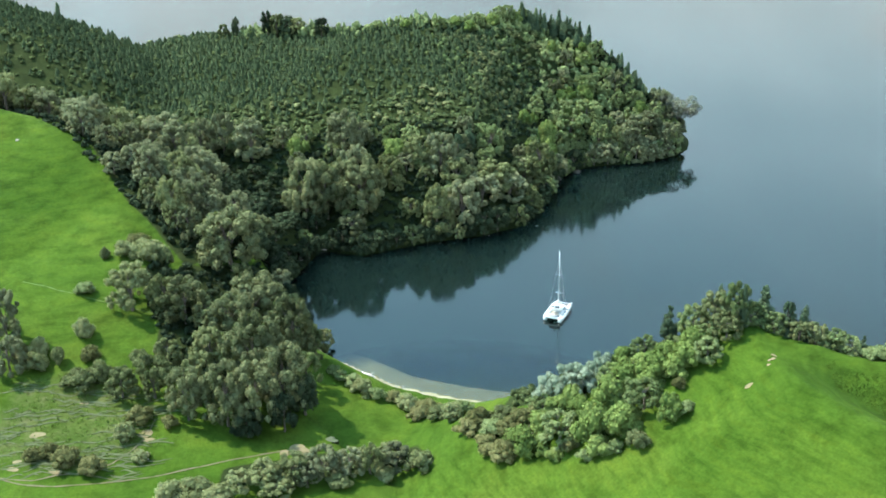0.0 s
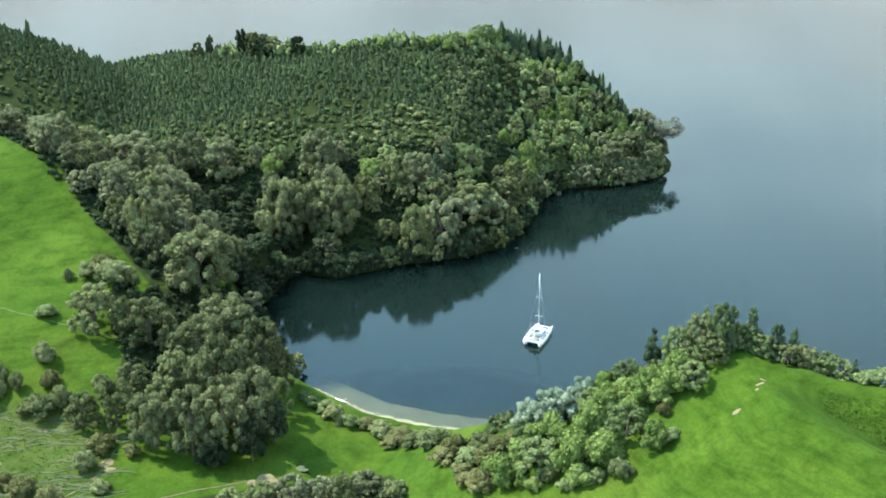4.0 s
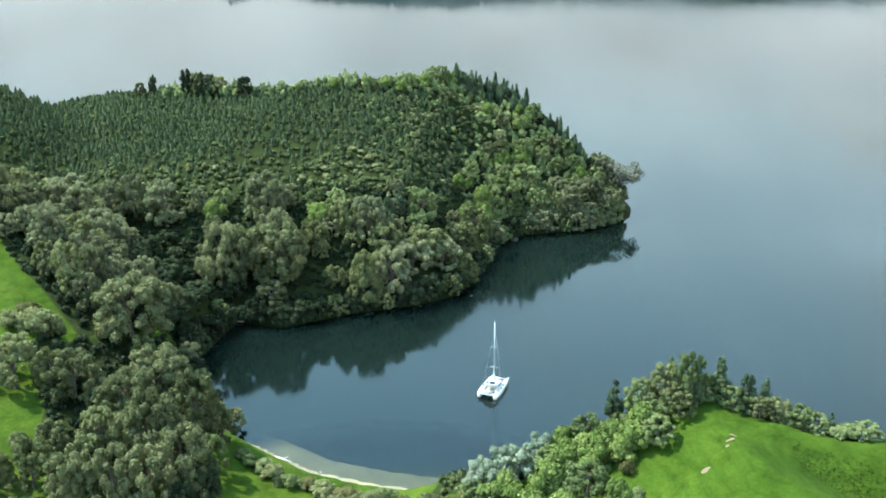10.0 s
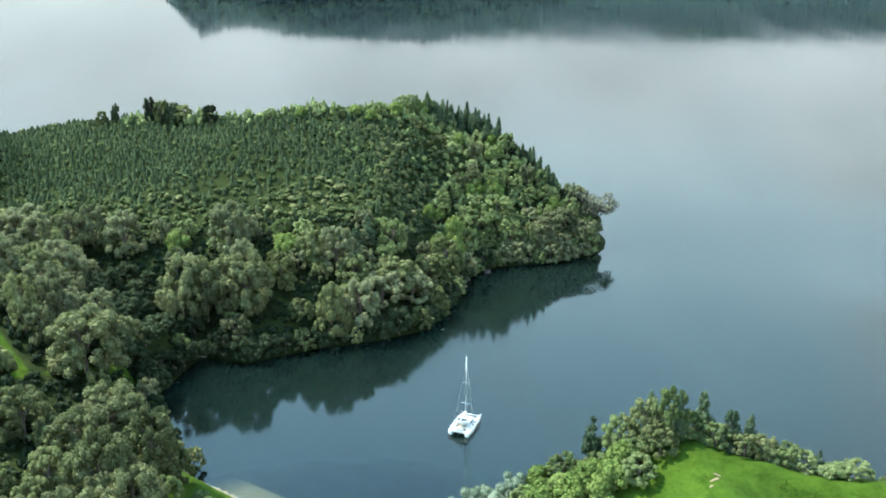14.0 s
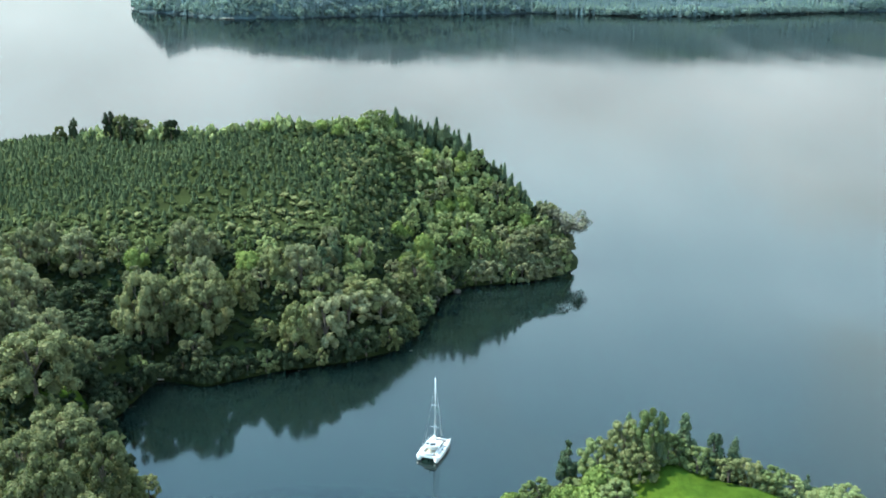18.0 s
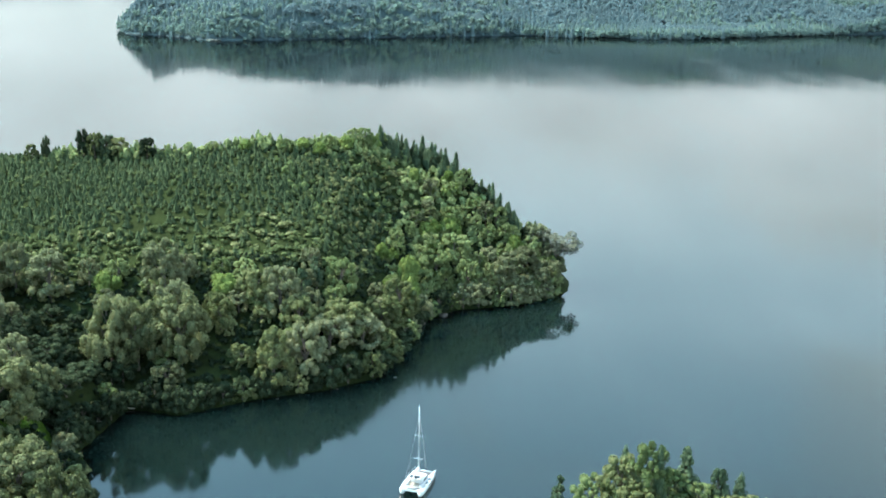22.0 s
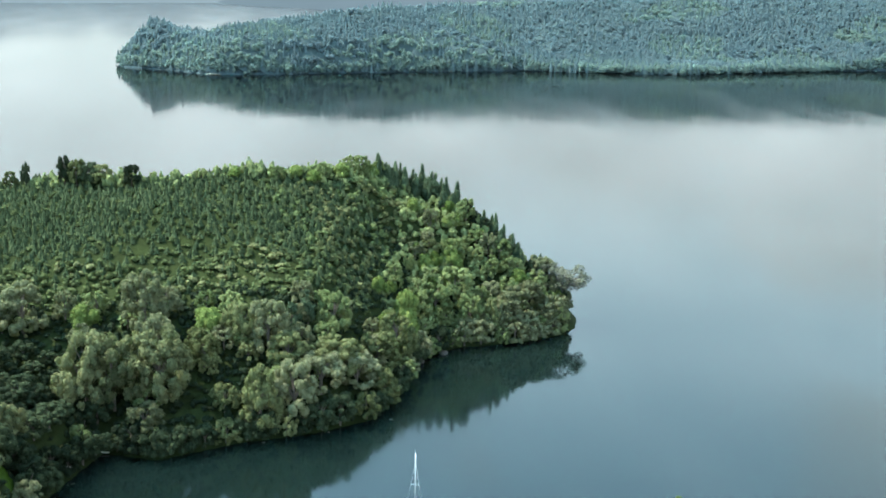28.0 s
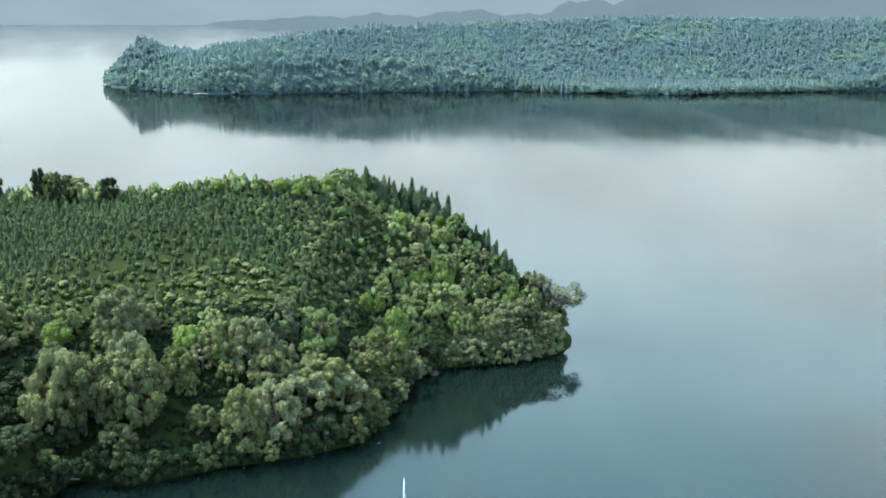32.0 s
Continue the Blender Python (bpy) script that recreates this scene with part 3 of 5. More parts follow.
KINDS = {
    "grand": ("broadleaf_tree", "great spreading grey-green tree above the beach", "tree", "dome", LEAF_GROVE, 80, 9000, 0.028, 0.06, BARK, 4),
    "spread": ("broadleaf_tree", "great spreading olive-green tree above the beach", "tree", "dome", LEAF_GROVE, 70, 8000, 0.030, 0.06, BARK, 3),
    # kind: name, label, category, crown shape, material, clumps, leaves, leaf size, trunk thickness, bark, variants
    "grey": ("broadleaf_tree", "tall grey-green broadleaf tree with a billowing crown", "tree", "dome", LEAF_GREY, 66, 7000, 0.030, 0.07, BARK, 7),
    "olive": ("broadleaf_tree", "olive-green broadleaf tree with a rounded clumpy crown", "tree", "dome", LEAF_OLIVE, 64, 6400, 0.031, 0.07, BARK, 5),
    "fresh": ("native_tree", "fresh green native tree with a dense crown", "tree", "dome", LEAF_FRESH, 62, 5600, 0.033, 0.07, BARK, 5),
    "lime": ("fern_tree", "bright lime-green leafy tree fern", "tree", "low", LEAF_LIME, 26, 3200, 0.048, 0.06, BARK, 4),
    "dark": ("shade_tree", "dark native tree, its leaf colour also carrying gully and shore shade", "tree", "dome", LEAF_DARK_SHADE, 40, 4200, 0.036, 0.07, BARK, 4),
    "pale": ("willow_tree", "pale grey-green willow at the water's edge", "tree", "dome", LEAF_PALE, 26, 2200, 0.048, 0.06, BARK_PALE, 3),
    "bush": ("bush", "dark green rounded bush on the slope", "bush", "low", LEAF_OLIVE, 26, 3000, 0.048, 0.07, BARK, 5),
    "shrub": ("shrub", "low fresh green shrub", "shrub", "low", LEAF_FRESH, 24, 2600, 0.052, 0.06, BARK, 4),
    "brown": ("scrub_bush", "brownish green scrubby bush", "shrub", "low", LEAF_BROWN, 24, 2600, 0.052, 0.06, BARK, 4),
    "pine": ("pine_tree", "dark green upright pine", "tree", "column", NEEDLE, 30, 3000, 0.046, 0.09, BARK, 6),
    "cone": ("conifer", "dark green cone-shaped conifer", "tree", "cone", NEEDLE, 24, 1800, 0.060, 0.09, BARK, 4),
}
MADE = {}


def plant(kind, px, py, radius, height, group="", label="", sink=0.0, rng=random):
    """One tree with its foot on the ground."""
    name, text, category, shape, mat, clumps, leaves, leaf, thick, bark, variants = KINDS[kind]
    k = (kind, rng.randrange(variants), label)
    turn, at = rng.uniform(0, 6.28), (px, py, max(stand(px, py), 0.0) - sink)
    size = (radius, radius * rng.uniform(0.85, 1.12), height)
    if k in MADE:
        ob = copy_thing(MADE[k], Matrix.LocRotScale(at, Euler((0, 0, turn)), None))
        ob.scale = size
        if group:
            ob["group"] = group
        return ob
    ob = MADE[k] = thing(name, at, label or text, category, group, turn, size)
    seed = 100 * list(KINDS).index(kind) + k[1]
    part("trunk", trunk_mesh(seed, bark, thick * (1.6 if shape in ("column", "cone") else 1), 0.7, 0 if shape in ("column", "cone") else 6), ob)
    part("crown", crown_mesh("crown", seed + 7, mat, shape, clumps, leaves, leaf), ob)
    return ob


def scatter(rng, ring, spacing):
    """Places about that far apart inside a closed line."""
    rx, ry = [p[0] for p in ring], [p[1] for p in ring]
    out = []
    for a in np.arange(min(rx), max(rx), spacing):
        for b in np.arange(min(ry), max(ry), spacing):
            out.append((a + rng.uniform(-0.45, 0.45) * spacing, b + rng.uniform(-0.45, 0.45) * spacing))
    out = np.array(out)
    return out[side_distance(out[:, 0], out[:, 1], ring) > 0]


# ---- woods that nobody could count ----
def merged(name, pieces, mat, label, category, smooth=False):
    vs, fs, base = [], [], 0
    for v, f in pieces:
        vs.append(v)
        fs.append(f + base)
        base += len(v)
    return tagged(new(name, mesh_of(name, np.concatenate(vs), np.concatenate(fs), mat, smooth=smooth)), label, category, kind="stuff")


def spruce(rng, tiers=4, sides=6):
    """A young plantation tree: ragged tiers of boughs round a leading shoot."""
    vs, fs = [], []
    for k in range(tiers):
        z0, z1, r = k / tiers * 0.86, 1.0 if k == tiers - 1 else (k + 1.7) / tiers * 0.86, (1 - k / tiers) ** 0.65
        base = len(vs)
        for s in range(2 * sides):
            a = (s + rng.uniform(-0.3, 0.3)) * math.pi / sides
            q = r * (rng.uniform(0.85, 1.15) if s % 2 else rng.uniform(0.45, 0.65))
            vs.append((q * math.cos(a), q * math.sin(a), z0 - (0.06 if s % 2 else -0.04)))
        vs.append((rng.normal() * 0.03, rng.normal() * 0.03, z1))
        for s in range(2 * sides):
            fs.append((base + s, base + (s + 1) % (2 * sides), base + 2 * sides))
    return np.array(vs), np.array(fs)


def tuft(rng, leaves=26, core=True):
    """A small leafy clump."""
    c = np.array([(0, 0, 0.45), (0.35, 0.1, 0.3), (-0.3, 0.2, 0.35), (0.0, -0.35, 0.28)]) + rng.normal(size=(4, 3)) * 0.08
    r = np.array([0.5, 0.38, 0.36, 0.36]) * rng.uniform(0.85, 1.15, 4)
    v2, f2 = leaf_cloud(rng, c, r, 0.9, leaves, 0.22, flat=0.8)
    if not core:
        return v2, f2
    bm = bmesh.new()
    bmesh.ops.create_icosphere(bm, subdivisions=1, radius=1)
    bm.verts.index_update()
    bv, bf = np.array([v.co for v in bm.verts]), np.array([[v.index for v in f.verts] for f in bm.faces])
    bm.free()
    vs, fs = [], []
    for k in range(3):
        vs.append(c[k] + bv * r[k] * 0.9 * rng.uniform(0.85, 1.15, (len(bv), 1)))
        fs.append(bf + k * len(bv))
    v1, f1 = np.concatenate(vs), np.concatenate(fs)
    return np.concatenate([v1, v2]), np.concatenate([f1, f2 + len(v1)])


def sown(rng, models, places, radius, height, sink=0.1):
    """Models set on the ground at the places, each turned and sized its own way."""
    h = np.maximum(land(places[:, 0], places[:, 1])[0], 0)
    for (px, py), pz in zip(places, h):
        v, f = models[rng.integers(len(models))]
        a, r, t = rng.uniform(0, 6.28), rng.uniform(*radius), rng.uniform(*height)
        ca, sa = math.cos(a) * r, math.sin(a) * r
        yield np.stack([px + v[:, 0] * ca - v[:, 1] * sa, py + v[:, 0] * sa + v[:, 1] * ca, pz - sink + v[:, 2] * t], 1), f


wood_rng = np.random.default_rng(5)
PLANTED = [(-330, 402), (-215, 404), (-172, 412), (-146, 430), (-88, 415), (-30, 407), (-4, 411), (2, 420), (12, 430), (16, 414), (11, 390), (5, 372), (-18, 356), (-55, 352),
           (-95, 352), (-140, 346), (-330, 346)]
spruces = [spruce(wood_rng) for _ in range(8)]
spots = scatter(wood_rng, PLANTED, 1.75)
gaps = np.sin(spots[:, 0] / 9 + 2 * np.sin(spots[:, 1] / 13)) * np.sin(spots[:, 1] / 7 + np.sin(spots[:, 0] / 15))
spots = spots[gaps < 0.97 + wood_rng.normal(size=len(spots)) * 0.10]
thick = smooth01(spots[:, 1] + 7 * np.sin(spots[:, 0] / 21) + 0.10 * spots[:, 0], 352, 380)
thick = thick * (0.02 + 0.98 * smooth01(spots[:, 0] + 9 * np.sin(spots[:, 1] / 11), 22, -22))
spots = spots[wood_rng.random(len(spots)) < (0.14 + 0.86 * thick) * smooth01(spots[:, 0] + 5 * np.sin(spots[:, 1] / 8), 12, 0)]
merged("plantation", sown(wood_rng, spruces, spots, (0.95, 1.6), (1.5, 2.8)), NEEDLE_YOUNG, "rows of young dark green plantation pines on the hillside", "conifers")
tufts = [tuft(wood_rng) for _ in range(10)]
LOWER = [(-210, 346), (-200, 362), (-150, 370), (-100, 372), (-50, 366), (-20, 376), (6, 392), (8, 372), (-18, 354), (-55, 350), (-95, 350), (-140, 344)]
spots = scatter(wood_rng, LOWER, 2.9)
bright = np.sin(spots[:, 0] / 8 + 2 * np.sin(spots[:, 1] / 6)) + wood_rng.normal(size=len(spots)) * 0.3 > 0.75
merged("bright_fern_scrub", sown(wood_rng, tufts, spots[bright], (1.2, 2.6), (0.9, 2.2)), LEAF_FERN, "sunlit tree ferns below the planted pines", "scrub")
merged("fern_scrub", sown(wood_rng, tufts, spots[~bright], (1.0, 2.4), (0.9, 2.4)), UNDER, "green tree ferns and scrub below the planted pines", "scrub")
SIDE = [(-26, 396), (-14, 380), (0, 374), (10, 384), (18, 412), (22, 428), (12, 430), (2, 416), (-12, 404)]
spots = scatter(wood_rng, SIDE, 2.2)
bright = np.sin(spots[:, 0] / 5 + 2 * np.sin(spots[:, 1] / 7)) + wood_rng.normal(size=len(spots)) * 0.4 > 0.4
merged("slope_scrub", sown(wood_rng, tufts, spots[bright], (1.0, 2.2), (1.0, 2.4)), LEAF_FRESH, "fresh green scrub spreading among the last planted pines", "scrub")
merged("slope_fern", sown(wood_rng, tufts, spots[~bright], (1.0, 2.2), (1.0, 2.4)), LEAF_FERN, "green fern among the last planted pines", "scrub")
spots = scatter(wood_rng, PLANTED, 3.4)
merged("undergrowth", sown(wood_rng, tufts, spots, (0.9, 2.0), (0.8, 1.9)), UNDER, "green fern and scrub between the planted pines", "undergrowth")
# belt and grove undergrowth is darkened to paint the shade between trees
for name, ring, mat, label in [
        ("belt_undergrowth", [(-66, 300), (-54, 309), (-25, 314), (4, 328), (16, 346), (22, 368), (36, 383), (60, 390), (70, 405), (56, 408), (6, 402), (-4, 360), (-60, 354), (-140, 350), (-150, 326), (-106, 290), (-80, 264)], LEAF_DARK_SHADE, "ferns and saplings under the headland trees, darkened as shade"),
        ("grove_undergrowth", WOODS[1], LEAF_DARK_SHADE, "saplings and bracken under the grove, darkened as shade"),
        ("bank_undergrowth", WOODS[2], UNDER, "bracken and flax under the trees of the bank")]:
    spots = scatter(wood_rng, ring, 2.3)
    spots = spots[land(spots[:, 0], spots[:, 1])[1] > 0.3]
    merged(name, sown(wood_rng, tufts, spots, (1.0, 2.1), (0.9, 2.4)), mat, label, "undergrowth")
NOSE_FACE = [(10, 350), (18, 370), (32, 385), (52, 390), (64, 400), (66, 414), (48, 415), (37, 419), (22, 429), (14, 424), (12, 398), (6, 380)]
spots = scatter(wood_rng, NOSE_FACE, 2.4)
spots = spots[land(spots[:, 0], spots[:, 1])[1] > 0.1]
merged("point_scrub", sown(wood_rng, tufts, spots, (1.5, 2.6), (1.8, 3.4)), LEAF_FRESH, "thick green scrub clinging to the steep point", "scrub")
HEAD_TOP = [(-95, 408), (-50, 401), (-20, 400), (0, 406), (10, 420), (22, 430), (36, 417), (58, 412), (64, 418), (48, 425), (36, 432), (20, 446), (0, 432), (-14, 416), (-50, 416), (-95, 418)]
spots = scatter(wood_rng, HEAD_TOP, 2.6)
merged("ridge_scrub", sown(wood_rng, tufts, spots, (1.1, 2.3), (1.8, 4.4)), LEAF_FRESH, "sunlit fresh green scrub along the ridge", "scrub")
BACK = [(-330, 404), (-215, 406), (-146, 432), (-88, 418), (-4, 416), (16, 436), (34, 430), (62, 422), (56, 434), (40, 452), (6, 466), (-30, 474), (-100, 480), (-330, 484)]
spots = scatter(wood_rng, BACK, 5.5)
merged("back_slope_bush", sown(wood_rng, tufts, spots, (2.0, 3.8), (2.5, 5)), LEAF_OLIVE, "native bush on the slope behind the ridge", "bush")
FAR_WOOD = [(-262, 1270), (-246, 1240), (-205, 1221), (-155, 1180), (-95, 1189), (-46, 1211), (74, 1247), (150, 1267), (240, 1249), (320, 1247),
            (440, 1293), (580, 1345), (760, 1385), (760, 1560), (330, 1520), (0, 1440), (-60, 1420), (-160, 1340), (-235, 1300)]


def far_crown(rng, clumps=9, leaves=190):
    """A forest tree one unit in radius and in height, mostly loose leaf."""
    u, turn = rng.uniform(0, 1, clumps), np.arange(clumps) * 2.4 + rng.uniform(0, 0.9, clumps)
    h = 0.28 + 0.52 * u
    reach = np.sqrt(np.clip(1 - ((h - 0.42) / 0.60) ** 2, 0.02, 1)) * rng.uniform(0.3, 0.75, clumps)
    c, r = np.stack([np.cos(turn) * reach, np.sin(turn) * reach, h], 1), rng.uniform(0.20, 0.36, clumps)
    v1, f1 = clump_cores(rng, c, r, 0.7, 0.75)
    v2, f2 = leaf_cloud(rng, c, r, 0.7, leaves, 0.12, flat=0.6)
    return np.concatenate([v1, v2]), np.concatenate([f1, f2 + len(v1)])


far_models = [far_crown(wood_rng) for _ in range(10)]
far_pines = [spruce(wood_rng, 5, 5) for _ in range(5)]


def canopy(name, ring, step, cell, tall, mat, label):
    """Closed forest seen from afar: every crown is a dome, and the lowest leaf of the outer ones hangs to the ground."""
    rx, ry = [p[0] for p in ring], [p[1] for p in ring]
    ux, uy = np.arange(min(rx), max(rx), step), np.arange(min(ry), max(ry), step)
    px, py = np.meshgrid(ux, uy)
    rng = np.random.default_rng(77)
    cx, cy = int((max(rx) - min(rx)) / cell) + 4, int((max(ry) - min(ry)) / cell) + 4
    ox, oy, hh, rr = (rng.uniform(a, b, (cy, cx)) for a, b in ((0.1, 0.9), (0.1, 0.9), (0.62, 1.12), (0.62, 1.05)))
    ix, iy = ((px - min(rx)) / cell).astype(int) + 1, ((py - min(ry)) / cell).astype(int) + 1
    top = np.full(px.shape, 0.30)
    for dx in (-1, 0, 1):
        for dy in (-1, 0, 1):
            jx, jy = ix + dx, iy + dy
            tx, ty = min(rx) + (jx - 1 + ox[jy, jx]) * cell, min(ry) + (jy - 1 + oy[jy, jx]) * cell
            off = np.hypot(px - tx, py - ty) / (rr[jy, jx] * cell)
            top = np.maximum(top, hh[jy, jx] * (0.55 + 0.45 * np.sqrt(np.clip(1 - off * off, 0, 1))) * (off < 1))
    ground, edge = land(px, py)
    rim = side_distance(px, py, ring)
    z = np.maximum(ground, 0) + tall * top * (1 + 0.12 * np.sin(px / 41) * np.sin(py / 33 + px / 90)) * smooth01(rim, -0.5 * step, 0.6 * step)
    z += rng.normal(size=z.shape) * 0.28
    nx, ny = len(ux), len(uy)
    keep = (rim > -0.5 * step).ravel()
    corner = (np.arange(ny - 1)[:, None] * nx + np.arange(nx - 1)[None]).ravel()
    quads = np.stack([corner, corner + 1, corner + nx + 1, corner + nx], 1)
    quads = quads[keep[quads].all(1)]
    used, quads = np.unique(quads, return_inverse=True)
    verts = np.stack([px.ravel(), py.ravel(), z.ravel()], 1)[used]
    return tagged(new(name, mesh_of(name, verts, quads.reshape(-1, 4), mat, smooth=True)), label, "woods", kind="stuff")


# all far woods carry haze in their leaf colour
canopy("far_woods", FAR_WOOD, 2.4, 9.0, 6.4, LEAF_HAZE_LOW, "forest canopy covering the far lake shore, coloured blue-grey as haze")
spots = scatter(wood_rng, FAR_WOOD, 6.6)
by_water = land(spots[:, 0], spots[:, 1])[1] < 20 + 18 * np.sin(spots[:, 0] / 31) + wood_rng.normal(size=len(spots)) * 8
glades = np.sin(spots[:, 0] / 37 + 2 * np.sin(spots[:, 1] / 29)) * np.sin(spots[:, 1] / 24) > 0.4
sunny = by_water | glades
merged("far_trees", sown(wood_rng, far_models, spots[~sunny], (4.4, 7.5), (8.5, 12.0), 0.6), LEAF_HAZE, "trees standing out of the far forest, coloured blue-grey as haze", "woods", True)
merged("far_glade_trees", sown(wood_rng, far_models, spots[sunny], (4.0, 6.8), (8, 11.5), 0.6), LEAF_HAZE_SHORE, "paler green trees among the far forest, haze in their colour", "woods", True)
spots = scatter(wood_rng, FAR_SHORE[:12] + [(760, 1400), (760, 1440), (440, 1350), (240, 1310), (74, 1300), (-95, 1240), (-200, 1270)], 3.7)
rim = land(spots[:, 0], spots[:, 1])[1]
spots = spots[(rim > 0.1) & (rim < 8)]
merged("far_waterside_trees", sown(wood_rng, far_models[:4], spots, (3.4, 5.6), (5, 10), 0.8), LEAF_HAZE_SHORE, "pale trees crowding the far water's edge, haze in their colour", "woods", True)
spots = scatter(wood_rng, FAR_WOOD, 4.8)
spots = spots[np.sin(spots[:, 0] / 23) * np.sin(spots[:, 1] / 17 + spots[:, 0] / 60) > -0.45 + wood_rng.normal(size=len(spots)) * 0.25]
merged("far_pines", sown(wood_rng, far_pines, spots, (2.4, 4.2), (9, 15)), LEAF_HAZE, "taller pines in the forest on the far shore", "woods")


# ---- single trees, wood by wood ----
# trees in here get the dark leaf, ravine shade put into their colour
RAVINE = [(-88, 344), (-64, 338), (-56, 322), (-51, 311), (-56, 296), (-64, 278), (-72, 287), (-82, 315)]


def grow(seed, ring, spacing, kinds, radius, height, group, clear=0.8):
    rng, pick = np.random.default_rng(seed), random.Random(seed)
    for px, py in scatter(rng, ring, spacing):
        if land(np.array([px]), np.array([py]))[1][0] > clear:
            r = pick.uniform(*radius)
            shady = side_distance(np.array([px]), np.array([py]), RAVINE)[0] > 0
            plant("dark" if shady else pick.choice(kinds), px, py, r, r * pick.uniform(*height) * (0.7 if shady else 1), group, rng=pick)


BELT = [(-56, 312), (-40, 311), (-25, 320), (-7, 326), (4, 334), (12, 346), (18, 366), (2, 368), (-22, 352), (-60, 350), (-100, 350), (-100, 332), (-84, 310), (-66, 308)]
grow(11, BELT, 7.8, ["grey", "grey", "grey", "olive", "olive", "fresh"], (2.6, 4.4), (1.6, 2.3), "headland shore trees")
NOSE = [(14, 344), (20, 368), (32, 384), (52, 390), (65, 401), (67, 413), (50, 413), (38, 417), (26, 427), (18, 422), (16, 404), (6, 380), (4, 366)]
grow(12, NOSE, 4.7, ["lime", "fresh", "fresh", "fresh", "lime", "grey"], (2.1, 3.7), (1.6, 2.4), "trees on the headland point")
GULLY = [(-130, 322), (-106, 290), (-88, 272), (-76, 268), (-60, 284), (-58, 300), (-62, 314), (-100, 332), (-120, 348), (-210, 346), (-210, 328)]
grow(13, GULLY, 7.6, ["grey", "grey", "olive", "grey"], (3.6, 5.4), (1.7, 2.4), "gully wood")
RIDGE = [(7, 425), (11, 428.5), (15, 431), (21, 432), (29, 426), (39, 419), (50, 414.5), (60, 413.5), (65, 413)]
for k in range(78):
    pick = random.Random(300 + k)
    u = (len(RIDGE) - 1.001) * k / 77
    (ax, ay), (bx, by) = RIDGE[int(u)], RIDGE[int(u) + 1]
    px, py = ax + (bx - ax) * (u % 1) + pick.uniform(-1.5, 1.5), ay + (by - ay) * (u % 1) + pick.uniform(-3.5, 2)
    kind = "pine" if pick.random() < 0.72 else "dark"
    plant(kind, px, py, pick.uniform(1.6, 2.7), pick.uniform(4.6, 8.4) * (1 if kind == "pine" else 0.72) * (1.06 + 0.2 * math.sin(k / 2.7) * math.sin(k / 6.1)), "trees on the headland ridge", rng=pick)
# crowns that hang out over the water along the headland, mostly darkened as waterline shade
for k in range(len(SHORE[6:18]) - 1):
    (ax, ay), (bx, by) = SHORE[6 + k], SHORE[7 + k]
    run = math.hypot(bx - ax, by - ay)
    for q in range(max(1, int(run / 4.2))):
        pick = random.Random(700 + 31 * k + q)
        u = (q + pick.uniform(0.2, 0.8)) / max(1, int(run / 4.2))
        px, py = ax + (bx - ax) * u - (by - ay) / run * 0.4, ay + (by - ay) * u + (bx - ax) / run * 0.4
        r = pick.uniform(2.8, 4.6)
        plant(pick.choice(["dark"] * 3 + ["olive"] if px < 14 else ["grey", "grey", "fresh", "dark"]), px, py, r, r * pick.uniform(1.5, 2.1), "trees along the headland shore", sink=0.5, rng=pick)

# ---- trees that stand out one by one ----

for k, (kind, px, py, radius, height) in enumerate([
    ("grand", -69.8, 267.6, 9.8, 17.7), ("grand", -67.1, 290.8, 4.5, 11.2), ("olive", -87.2, 239.6, 5.9, 12.7), ("spread", -74.2, 238.0, 6.2, 12.4), ("olive", -79.1, 239.5, 4.5, 11.1),
    ("grand", -59.8, 248.0, 7.4, 13.9), ("spread", -48.7, 234.5, 6.3, 17.4), ("grand", -53.9, 218.1, 7.4, 19.2), ("spread", -57.6, 205.4, 6.1, 15.7), ("grand", -66.1, 205.9, 4.9, 13.4),
    ("olive", -75.0, 212.4, 4.8, 11.0), ("olive", -82.0, 212.2, 3.6, 7.6), ("olive", -65.3, 224.1, 4.9, 10.6), ("grand", -46.8, 212.7, 6.1, 16.7), ("spread", -51.8, 206.5, 5.8, 15.4),
    ("fresh", -43.8, 224.1, 3.7, 9.8), ("olive", -43.7, 236.6, 3.2, 8.7), ("grand", -63.2, 235.7, 5.7, 11.7), ("olive", -68.6, 236.5, 3.8, 8.1), ("olive", -44.4, 253.2, 2.7, 5.4),
]):
    plant(kind, px, py, radius, height, "grove between the meadow and the beach", rng=random.Random(0 + k))
for k, (kind, px, py, radius, height) in enumerate([
    ("olive", -74.6, 223.1, 3.7, 7.1), ("bush", -80.6, 222.0, 2.7, 5.1), ("olive", -66.2, 214.4, 3.6, 9.6), ("olive", -55.9, 212.3, 3.5, 9.5), ("olive", -55.9, 245.5, 3.5, 9.0),
    ("dark", -42.4, 212.2, 3.5, 10.7), ("dark", -45.6, 205.2, 3.4, 9.2), ("dark", -52.8, 202.4, 3.4, 7.9), ("fresh", -64.1, 227.6, 3.1, 7.1), ("olive", -65.5, 259.9, 3.4, 8.8),
]):
    plant(kind, px, py, radius, height, "grove between the meadow and the beach", rng=random.Random(20 + k))
